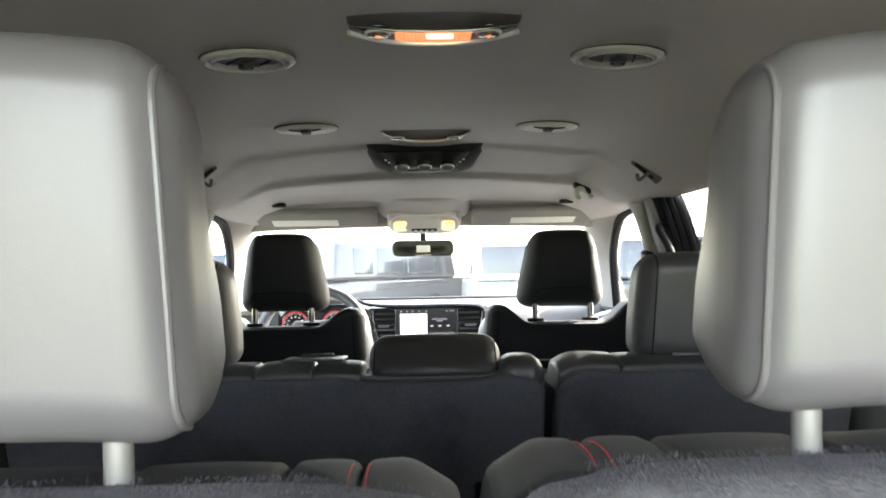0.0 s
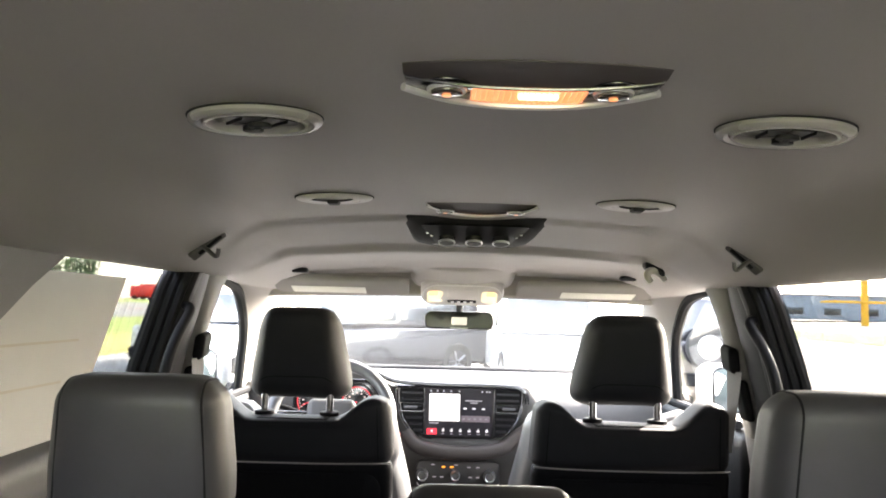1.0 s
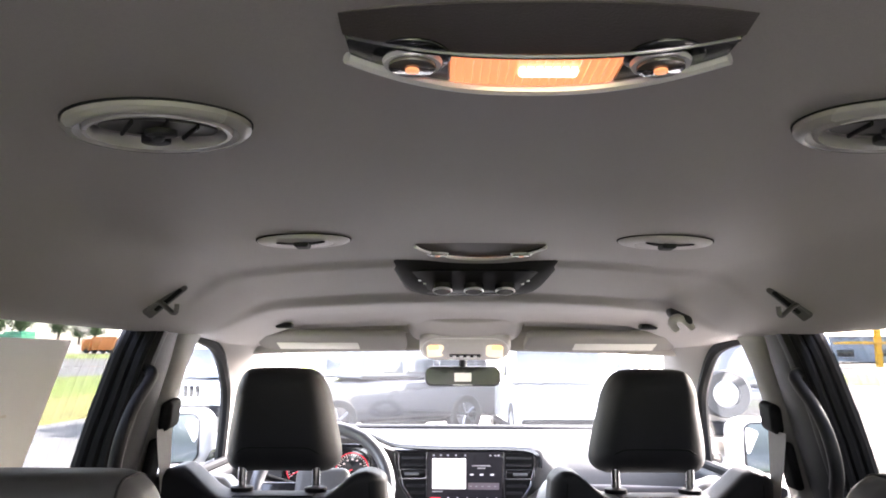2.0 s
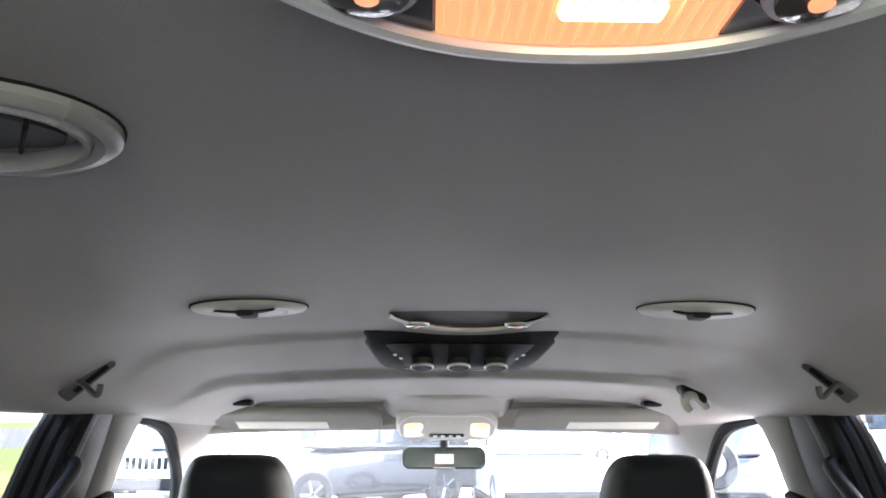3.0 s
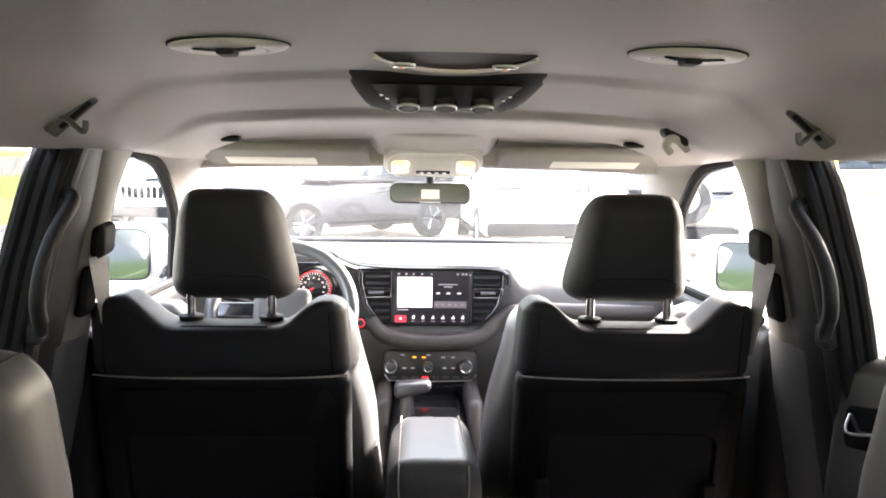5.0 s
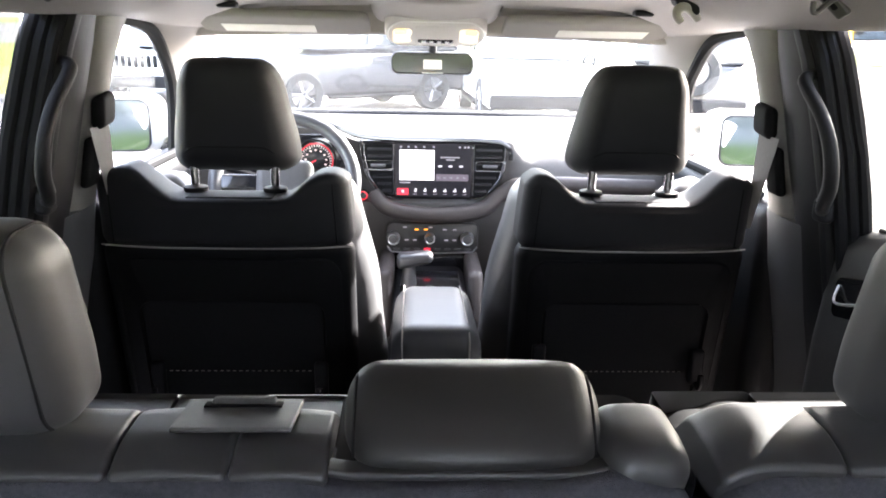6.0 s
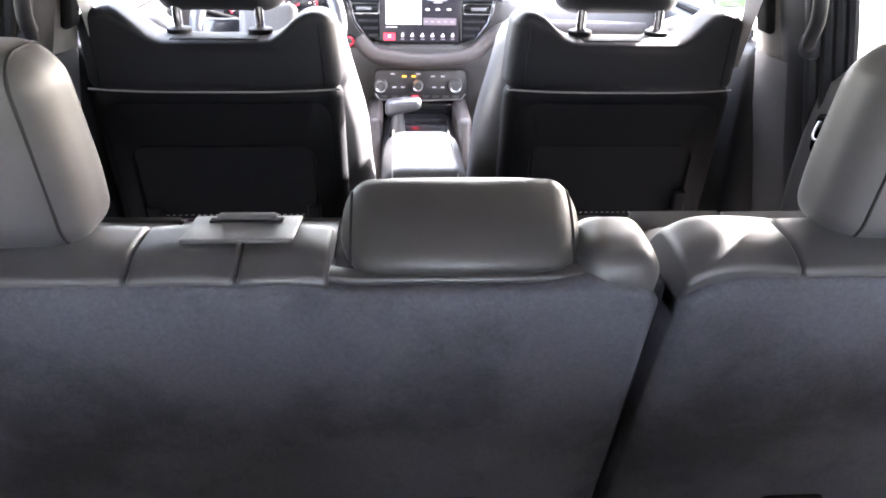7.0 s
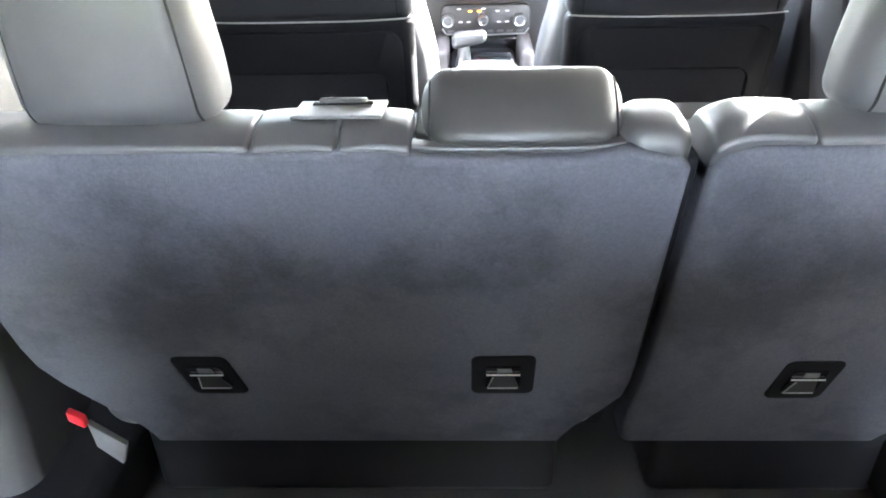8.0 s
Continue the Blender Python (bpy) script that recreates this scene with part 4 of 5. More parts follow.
# ---- things on the ceiling ----
def roof_lamp(cy, cz, label, lit, bulb, L, end, reach, drop, back=-0.018, ends=3.4, plate_share=0.40):
    """A crescent lamp of half length L: its front rim bows from end to reach and hangs by drop."""
    lamp = thing("roof_lamp", (0, cy, cz), label, "ceiling lamp", "roof lamps")

    def edge(u, e, y, z0, sag):
        """A bowed line across the lamp, u from -1 to 1."""
        b = max(0.0, 1 - abs(u) ** ends)
        return np.array((L * u - 0.002, cy + e + (y - e) * b, cz + z0 - sag * b))
    REAR, MID, FRONT = (0.0, back, 0.001, 0.0), (end * 0.4, reach * plate_share, -0.002, drop * plate_share), (end, reach - 0.002, -0.003, drop - 0.001)

    def band(e0, e1, u0, u1, n, thick):
        return sheet(lambda a, b: edge(u0 + (u1 - u0) * a, *e0) * (1 - b) + edge(u0 + (u1 - u0) * a, *e1) * b, n, 4, (0, 0, thick))
    part("cover_plate", band(REAR, MID, -0.99, 0.99, 24, 0.004), DASH_LIGHT, lamp, "brown plastic cover plate")
    part("lens", band(MID, FRONT, -0.46, 0.46, 14, 0.010), lit, lamp, "amber lamp lens")
    part("rim", tube([edge(u, end, reach, -0.004, drop) for u in np.linspace(-1, 1, 33)], 0.0032 if plate_share < 0.5 else 0.0024, 8), LAMP_RIM, lamp)
    part("inner_rim", tube([edge(u, MID[0], MID[1], -0.003, MID[3] + 0.0005) for u in np.linspace(-0.97, 0.97, 29)], 0.0014, 6), DARK_CHROME, lamp)
    if plate_share < 0.5:
        part("bulb", rbox(tuple(edge(0.08, end, reach * 0.70, -0.003, drop * 0.76)), (0.016, 0.0045, 0.0022), 0.0021, 4, (2, 1, 1)), bulb, lamp)
    for k in range(-9, 10):
        part("lens_rib", tube([edge(k / 21, end, reach * q, -0.0032, drop * (q - 0.02)) for q in (0.93, (0.93 + plate_share) / 2 + 0.02, plate_share + 0.04)], 0.0006, 4), lit, lamp)
    for sg in (-1, 1):
        part("end_panel", band(MID, FRONT, sg * 0.47, sg * 0.98, 8, 0.010), DARK_CHROME, lamp)
        share = 0.70 if plate_share < 0.5 else 0.97
        p = tuple(edge(sg * 0.66, end * 0.7, reach * share, -0.0025, drop * (share + 0.02)))
        if plate_share < 0.5:
            part("lamp_socket", disc((p[0], p[1] - 0.006, p[2] + 0.003), 0.0205, -0.003, 2), GLOSS, lamp)
        rd = part("reading_light", disc(p, 0.0125, -0.004, 2), GLASSY, lamp)
        part("ring", lathe([(0.0118, 0), (0.0158, 0), (0.0150, -0.0022), (0.0118, -0.0020)], p, 2, 28), LAMP_RIM, rd)
        part("bulb", disc((p[0], p[1], p[2] - 0.0042), 0.0036, -0.0015, 2), lit, rd)
    return lamp


LAMP_RIM = material("lamp_rim", (0.62, 0.61, 0.60), 0.3, metal=0.3, vary=0.06, scale=80)
AMBER = glow("amber_lens", (0.95, 0.36, 0.15), 0.028)
AMBER_DIM = glow("amber_lens_dim", (0.75, 0.40, 0.28), 0.006)
BULB = glow("bulb", (1.0, 0.72, 0.45), 0.13)
GLASSY = material("lamp_glass", (0.10, 0.09, 0.08), 0.1, vary=0.1, scale=60, coat=0.6)
roof_lamp(1.223, 1.674, "lit amber reading lamp with satin grey rim", AMBER, BULB, 0.098, 0.039, 0.082, 0.001, -0.011, 2.4, 0.46)
roof_lamp(1.912, 1.6750, "small roof lamp with satin grey rim and amber lens", AMBER_DIM, AMBER_DIM, 0.091, 0.0, 0.070, 0.0070, -0.006, 2.4, 0.80)


def roof_vent(cx, cy, turn, shut=False):
    cz = roof_z(cx, cy)
    ca, sa = math.cos(radians(turn)), math.sin(radians(turn))

    def oval(x, y, z):
        return x * ca - y * sa, 0.80 * (x * sa + y * ca), z
    v = thing("roof_vent", (0, 0, 0), "round grey roof air vent with a dark tilting barrel", "air vent", "roof vents")
    rim = [(0.0385, 0.004), (0.0392, -0.0058), (0.0402, -0.0064), (0.0500, -0.0058), (0.0575, -0.0042), (0.0604, -0.0022), (0.0604, 0.006)] if shut else [(0.0430, 0.006), (0.0436, -0.002), (0.0450, -0.0046), (0.0476, -0.0046), (0.0490, -0.0016), (0.0512, -0.0024), (0.0535, -0.0044), (0.0580, -0.0040), (0.0612, -0.0012), (0.0612, 0.006), (0.0430, 0.010)]
    part("bezel", moved(lathe(rim, (0, 0, 0), 2, 40), oval), VENT if shut else VENT_DARK, v)
    # black ring drawn in place of the shadow in the gap round the bezel
    part("seam", moved(lathe([(0.0590, -0.0012 if shut else 0.0022), (0.0622, -0.0012 if shut else 0.0022), (0.0626, 0.007), (0.0590, 0.007)], (0, 0, 0), 2, 40), oval), RUBBER, v)
    bowl = [(0.0005, -0.0072), (0.030, -0.0070), (0.0380, -0.0062), (0.0384, 0.004), (0.0005, 0.004)] if shut else [(0.0005, 0.001), (0.026, 0.002), (0.0432, 0.005), (0.0432, 0.012), (0.0005, 0.012)]
    barrel = part("barrel", moved(lathe(bowl, (0, 0, 0), 2, 32, ring=False), oval), VENT if shut else RUBBER, v)
    if not shut:  # the tilting flap: pale vanes between dark ribs, its front edge raised into the cup
        def flap(x, y, z):
            return oval(x, y, z + 0.0015 + 0.11 * (y + 0.036))
        for x0, x1 in ((-0.0375, -0.0215), (-0.0195, -0.001), (0.001, 0.0195), (0.0215, 0.0375)):
            xs = np.linspace(x0, x1, 7)
            shape = [(x, -math.sqrt(max(0.0, 0.0385 ** 2 - x * x))) for x in xs] + [(x, 0.78 * math.sqrt(max(0.0, 0.0385 ** 2 - x * x))) for x in xs[::-1]]
            part("vane", moved(slab(shape, 2, -0.006, -0.003), flap), VANE, barrel)
        for rx in (-0.0205, 0.0205):
            part("rib", moved(rbox((rx, -0.002, -0.0065), (0.0011, 0.030, 0.0022), 0.001, 1, (1, 3, 1)), flap), RUBBER, barrel)
    for i in (-1, 1) if shut else ():
        xs = np.linspace(0.008, 0.031, 9)
        lens = [(i * x, -0.025 - 0.003 * (x / 0.031) ** 2) for x in xs] + [(i * x, -0.003 - 0.025 * (x / 0.031) ** 2) for x in xs[-2::-1]]
        part("slot", moved(slab(lens, 2, -0.0082, -0.0050), oval), RUBBER, barrel)
    if shut:
        part("thumb_tab", moved(rbox((0, -0.013, -0.0090), (0.0095, 0.016, 0.004), 0.0038, 3, (2, 2, 1)), oval), TRIM_DARK, barrel)
    else:
        part("thumb_tab", moved(join(disc((0, 0.009, -0.0030), 0.0098, -0.005, 2, 20), rbox((0, -0.004, -0.0060), (0.0045, 0.010, 0.003), 0.0028, 2, (1, 1, 1)), moved(disc((0, 0, -0.0045), 0.0105, -0.004, 2, 20), lambda x, y, z: (x, y * 0.75 - 0.014, z))), oval), TRIM_DARK, barrel)
    v.matrix_basis = pose(cx, cy + 0.010, cz - (0.0005 if shut else 0.0038), 0, math.copysign(2.0, cx), 0)
    return v


roof_vent(-0.241, 1.3665, 25)
roof_vent(0.243, 1.361, -10)
roof_vent(-0.237, 1.850, 0, True)
roof_vent(0.237, 1.850, 0, True)

# rear climate controls under the ceiling's step
PIANO = material("piano_black", (0.006, 0.006, 0.007), 0.4, vary=0.1, scale=20, spec=0.06)
ctl = thing("roof_climate_control", (0, 2.27, 1.665), "black roof climate panel with three chrome-ringed knobs", "climate control")


CX = -0.003
KNOB = material("knob_plastic", (0.030, 0.029, 0.029), 0.22, vary=0.06, scale=60, spec=0.5)


def ctl_ring(s, w, rear, front, low):
    """One level of the hanging dish, s from the ceiling (0) to its underside (1)."""
    y0, y1 = 2.040 + 0.165 * s - rear, 2.35 - 0.05 * s - front
    r = 0.010 + 0.040 * s
    return [(CX + a, (y0 + y1) / 2 + b - 0.010 * (1 - (a / w) ** 2) * (b < 0), 1.680 - 0.044 * s - low) for a, b in rrect(w, (y1 - y0) / 2, r, 8)]


def ctl_width(s):
    return 0.144 - 0.029 * s - 0.022 * s ** 10


housing = part("housing", loft([ctl_ring(s, ctl_width(s), 0, 0, 0) for s in np.linspace(0, 1, 9)]), CTL, ctl)
part("face", loft([ctl_ring(0.36, 0.098, -0.004, 0.1, -0.002)] + [ctl_ring(s, ctl_width(s) - 0.022, 0.002, 0.03, 0.0025) for s in np.linspace(0.40, 0.96, 7)]), PIANO, ctl)
for dx in (-0.0535, 0.0, 0.0535):
    p = (CX + dx, 2.160, 1.6315)
    tip = lambda a, b, c, p=p: (p[0] + a, p[1] + b * math.cos(0.26) + c * math.sin(0.26), p[2] - b * math.sin(0.26) + c * math.cos(0.26))
    k = part("knob", moved(lathe([(0.0005, 0.0), (0.0135, 0.0), (0.0165, 0.002), (0.0178, 0.034), (0.0195, 0.037), (0.0195, 0.046), (0.0005, 0.046)], (0, 0, 0), 2, 28, ring=False), tip), KNOB, ctl)
    part("knob_face", moved(lathe([(0.0005, -0.0012), (0.0118, -0.0012), (0.0118, 0.001), (0.0005, 0.001)], (0, 0, 0), 2, 24, ring=False), tip), TRIM_MID, k)
    part("knob_ring", moved(lathe([(0.0146, -0.0008), (0.0162, -0.0008), (0.0172, 0.0012), (0.0166, 0.0030), (0.0146, 0.0005)], (0, 0, 0), 2, 28), tip), SATIN, k)
    part("knob_mark", moved(lathe([(0.004, -0.0008), (0.0075, -0.0012), (0.0075, 0.0005), (0.004, 0.0005)], (0, 0, 0), 2, 16), tip), SATIN, k)
for dx in (-0.092, 0.092):
    for q in (0, 1):
        part("icon", rbox((CX + dx - math.copysign(0.008 * q, dx), 2.150 + 0.012 * q, 1.6500 - 0.004 * q), (0.0025, 0.003, 0.0018), 0.001, 1, (1, 1, 1)), SATIN, ctl)

# sun visors
for sg, x0, x1 in ((-1, -0.572, -0.160), (1, 0.166, 0.585)):
    vz = thing("sun_visor", ((x0 + x1) / 2, 2.95, 1.60), "grey cloth sun visor folded up with a pale label", "sun visor", "sun visors")
    cx, w = (x0 + x1) / 2, (x1 - x0) / 2
    part("visor_body", moved(slab(rrect(w, 0.062, 0.028, 8), 2, -0.0105, 0.0105, 0.007), lambda x, y, z: (cx + x, 2.955 + y, 1.5690 + z - 0.30 * y)), VISOR, vz)
    lx = cx + sg * 0.04
    part("warning_label", moved(rbox((0, 0, 0), (0.112, 0.026, 0.0016), 0.001, 1, (2, 1, 1)), lambda x, y, z: (lx + x, 2.973 + y, 1.5690 - 0.0105 - 0.30 * (y + 0.018) + z)), LABEL, vz, "pale printed label")
    part("pivot_clip", rbox((cx - sg * (w - 0.05), 3.012, 1.546), (0.016, 0.006, 0.006), 0.004, 2, (1, 1, 1)), TRIM_LIGHT, vz)
    part("arm", tube([(x0 + 0.03 if sg < 0 else x1 - 0.03, 2.99, 1.57), (x0 + 0.01 if sg < 0 else x1 - 0.01, 3.0, 1.60)], 0.007, 8), TRIM_LIGHT, vz)
    px = sg * 0.465
    clip = part("visor_clip", rbox((px, 2.80, roof_z(px, 2.80) - 0.004), (0.022, 0.016, 0.007), 0.006, 3, (2, 1, 1)), TRIM_DARK, None, at=(px, 2.80, 1.60))
    tagged(clip, "small dark oval clip on the headliner", "visor clip", "visor clips")

# overhead console and mirror
oc = thing("overhead_console", (0, 3.03, 1.57), "grey overhead console with two map lamps", "overhead console")
part("dome", rbox((0.003, 2.95, 1.619), (0.165, 0.13, 0.034), 0.032, 5, (8, 6, 1), lambda x, y, z: (x, y, z - 0.25 * y - 0.02 * (x / 0.165) ** 2 * (z < 0) * -1)), HEADLINER, oc)
def on_console(x, y, z):
    return 0.003 + x, 3.03 + y, 1.564 + z - 0.55 * y - 0.10 * (x / 0.13) ** 2 * 0.05


part("console_body", moved(slab(rrect(0.130, 0.060, 0.052, 10), 2, -0.018, 0.03, 0.012), on_console), VENT, oc)
MAPLENS = glow("map_lamp_lens", (0.95, 0.76, 0.50), 0.024)
MAPBULB = glow("map_lamp_bulb", (1.0, 0.60, 0.26), 0.035)
for sg in (-1, 1):
    part("map_lamp", moved(slab([(sg * 0.084 + a, 0.004 + b + 0.08 * sg * a) for a, b in rrect(0.026, 0.031, 0.013, 6)], 2, -0.0205, -0.012, 0.003), on_console), MAPLENS, oc, "pale map lamp lens")
    part("bulb", moved(slab([(sg * 0.090 + a, -0.018 + b) for a, b in rrect(0.015, 0.010, 0.006, 4)], 2, -0.0225, -0.02), on_console), MAPBULB, oc)
part("centre_panel", moved(slab(rrect(0.053, 0.040, 0.008), 2, -0.0215, -0.012, 0.003), on_console), VENT, oc, "grey plastic centre panel")
sw = part("switch_strip", moved(slab([(a, 0.026 + b) for a, b in rrect(0.046, 0.008, 0.004)], 2, -0.0235, -0.018, 0.002), on_console), GLOSS, oc)
for dx in (-0.03, -0.01, 0.01, 0.03):
    part("switch", moved(rbox((dx, 0.026, -0.0240), (0.005, 0.004, 0.0012), 0.001, 1, (1, 1, 1)), on_console), SATIN, sw)
part("rim", moved(tube([(a, b, -0.0165) for a, b in rrect(0.122, 0.052, 0.045, 10)], 0.0018, 6, True), on_console), LAMP_RIM, oc)
rm = thing("rear_view_mirror", (0, 3.2, 1.56), "frameless rear view mirror below the overhead console", "mirror")
part("mirror_shell", slab([(a, 1.466 + b) for a, b in rrect(0.117, 0.031, 0.022)], 1, 3.20, 3.235, 0.008), TRIM_DARK, rm)
part("mirror_glass", moved(slab([(a, b) for a, b in rrect(0.112, 0.026, 0.018)], 1, 3.193, 3.201), lambda x, y, z: (x, y - 0.085 * z * -1, 1.467 + z)), MIRROR, rm)
part("paper_tag", moved(slab([(a, b) for a, b in rrect(0.026, 0.013, 0.002)], 1, 3.1915, 3.1935), lambda x, y, z: (x, y + 0.085 * z, 1.463 + z)), LABEL, rm, "small pale paper tag")
part("stem", tube([(0, 3.215, 1.49), (0, 3.20, 1.54), (0, 3.16, 1.56)], 0.012, 10), TRIM_DARK, rm)
part("button_row", plate(-0.03, 0.03, 1.4385, 1.4425, 3.1965), SATIN, rm)

# coat hooks and the folded grab handle
HOOK = material("hook_plastic", (0.06, 0.058, 0.057), 0.35, vary=0.1, scale=80)
for sg in (-1, 1):
    hk = thing("coat_hook", (sg * 0.53, 2.15, 1.60), "dark folding coat hook in the headliner edge", "coat hook", "coat hooks")
    n0, n1 = np.array((sg * 0.487, 2.122, 1.637)), np.array((sg * 0.543, 2.118, 1.588))
    e1 = (n1 - n0) / np.linalg.norm(n1 - n0)
    e2 = np.array((-sg * 0.44, 0.75, -0.50))
    e3 = np.cross(e1, e2) * sg

    def on_hook(a, b, c):
        return tuple((n0 + n1) / 2 + e1 * a + e2 * b + e3 * c)
    part("base", moved(rbox((0, 0, 0), (0.040, 0.0105, 0.005), 0.0048, 4, (4, 2, 1)), on_hook), HOOK, hk)
    part("recess", moved(rbox((-0.004, 0.001, 0.0), (0.029, 0.0058, 0.0062), 0.005, 3, (4, 2, 1)), on_hook), RUBBER, hk)
    part("hook", tube(spline([(sg * 0.526, 2.112, 1.610), (sg * 0.512, 2.106, 1.603), (sg * 0.494, 2.10, 1.590), (sg * 0.4885, 2.10, 1.592), (sg * 0.4875, 2.10, 1.604)], 4), 0.0042, 8), HOOK, hk)
gh = thing("grab_handle", (0.44, 2.46, 1.60), "light grey ceiling grab handle, folded up", "grab handle")
gh_line = [(0.430, 2.450, 1.579), (0.422, 2.447, 1.588), (0.4215, 2.446, 1.598), (0.430, 2.447, 1.6045), (0.444, 2.453, 1.6025), (0.459, 2.460, 1.592), (0.467, 2.464, 1.584)]
part("handle", tube(spline(gh_line, 6), [0.0070 + 0.0022 * math.sin(math.pi * k / 36) for k in range(37)], 12), VENT, gh)
part("mount", rbox((0.440, 2.462, 1.6085), (0.024, 0.018, 0.009), 0.008, 3, (3, 2, 1), lambda x, y, z: (x, y, z - 0.45 * x)), TRIM_DARK, gh)

# pillar grab handles and belts
for sg in (-1, 1):
    h = thing("pillar_handle", (sg * 0.64, 2.32, 1.39), "black grab handle on the door pillar", "grab handle", "pillar grab handles")
    line = spline([(sg * 0.640, 2.345, 1.497), (sg * 0.612, 2.326, 1.490), (sg * 0.605, 2.300, 1.474), (sg * 0.606, 2.246, 1.436), (sg * 0.611, 2.212, 1.386), (sg * 0.622, 2.214, 1.330), (sg * 0.636, 2.250, 1.287), (sg * 0.662, 2.296, 1.268)], 6)
    part("handle", tube(line, 0.0112, 14), TRIM_DARK, h)
    part("grip_edge", tube([tuple(np.array(p) + np.array((-sg * 0.006, 0.0095, 0.002))) for p in line[10:36]], 0.0032, 6), TRIM_MID, h)
    part("mount", rbox((sg * 0.638, 2.350, 1.498), (0.014, 0.022, 0.022), 0.011, 3, (1, 2, 2)), TRIM_DARK, h)
    part("mount", rbox((sg * 0.668, 2.300, 1.268), (0.014, 0.020, 0.022), 0.011, 3, (1, 2, 2)), TRIM_DARK, h)
    b = thing("seat_belt", (sg * 0.63, 2.45, 1.40), "pale front seat belt hanging from a dark pillar anchor", "seat belt", "front seat belts")
    part("anchor", rbox((sg * 0.634, 2.494, 1.400), (0.013, 0.034, 0.031), 0.014, 5, (2, 4, 4), lambda x, y, z: (x - 0.1 * z * sg, y, z + 0.12 * y)), RUBBER, b)
    part("webbing", sheet(lambda u, v, sg=sg: (sg * (0.631 + 0.014 * v + 0.006 * u), (2.506 - 0.072 * u) * (1 - v) + (2.545 - 0.014 * u) * v, 1.372 - 0.20 * v), 2, 8, (sg * 0.0015, 0.0015, 0)), BELT_PALE, b)
    part("belt_slot", rbox((sg * 0.658, 2.474, 1.305), (0.010, 0.026, 0.048), 0.009, 3, (1, 2, 3), lambda x, y, z: (x - 0.2 * z * sg, y, z)), RUBBER, b)
    part("slide_mark", rbox((sg * 0.622, 2.545, 1.535), (0.003, 0.010, 0.006), 0.002, 2, (1, 1, 1)), SATIN, b)

# ---- details on the seats ----
def seat_back_y(z):
    return 1.660 - 0.035 - LEAN2 * (z - 0.961) - 0.009


for owner, x, zc, skew in ((bench60, -0.411, 0.863, 1.0), (bench60, -0.010, 0.862, 0), (bench40, 0.397, 0.849, -0.7)):
    def on_back(a, y, b):
        return x + a - skew * 0.19 * b, seat_back_y(zc + b) + y, zc + b
    an = part("anchor_plate", moved(slab(rrect(0.0385 if skew else 0.043, 0.0425, 0.011), 1, -0.005, 0.006, 0.002), on_back), RUBBER, owner)
    part("opening", moved(slab([(a, b - 0.001) for a, b in rrect(0.0235, 0.024, 0.005)], 1, -0.0068, -0.004), on_back), GLOSS, an)
    part("anchor_wire", tube([on_back(a, -0.0095, 0.0075) for a in (-0.0225, 0.0225)], 0.0010, 8), SATIN, an)
    # pale patch painted as the reflection above the wire
    part("wire_glint", moved(slab([(-0.008, 0.020), (0.010, 0.020), (0.012, 0.011), (-0.008, 0.011)], 1, -0.0085, -0.0065), on_back), TRIM_MID, an)
    part("tongue", moved(slab([(-0.014, 0.004), (0.014, 0.004), (0.0215, -0.0245), (-0.0215, -0.0245)], 1, -0.0085, -0.0065), on_back), VANE, an)
    part("tongue_edge", tube([on_back(a, -0.0090, b) for a, b in ((-0.0135, 0.002), (-0.0205, -0.0235), (0.0205, -0.0235))], 0.0011, 6), POST, an)

# belt guide plate on the wide bench's top
def guide_point(a, b, c):
    return (-0.190 + a + 0.06 * b, 1.611 + b, 1.2525 - 0.03 * b + c)


guide = thing("belt_guide", (-0.19, 1.61, 1.262), "flat grey plastic belt guide on the bench top", "belt guide")
part("guide_plate", moved(rbox((0, 0, 0.0005), (0.0475, 0.026, 0.0022), 0.0021, 3, (4, 4, 1)), guide_point), GUIDE, guide)
part("slot", moved(rbox((0.0, 0.014, 0.0029), (0.032, 0.0048, 0.0012), 0.001, 1, (1, 1, 1)), guide_point), RUBBER, guide)
part("webbing", moved(rbox((0.0, 0.018, 0.0034), (0.0265, 0.0050, 0.0045), 0.0035, 3, (2, 2, 1)), guide_point), BELT, guide)
lid = part("cap_lid", moved(rbox((0.62, 0.0, -0.002), (0.05, 0.036, 0.004), 0.0035, 3, (4, 4, 1)), guide_point), GUIDE, bench40)

# release strap and buckle by the wide bench's foot
bk = part("buckle", moved(slab([(-0.021, 0.043), (-0.018, -0.004), (0.013, -0.039), (0.026, -0.001)], 1, -0.005, 0.005, 0.002), lambda x, y, z: (-0.583 + x, 1.640 + y, 0.736 + z)), TRIM_MID, bench60, "grey belt tongue")
part("release", rbox((-0.612, 1.632, 0.793), (0.011, 0.007, 0.009), 0.004, 3, (1, 1, 1), lambda x, y, z: (x, y, z - 0.7 * x)), RED, bk, "red release tab")
for sg in (-1, 1):
    st = part("trim", rbox((sg * 0.69, 1.6, 0.60), (0.09, 0.75, 0.07), 0.03, 4, (2, 6, 2)), POCKET)
    tagged(st, "dark carpeted door sill step", "sill", kind="structure")

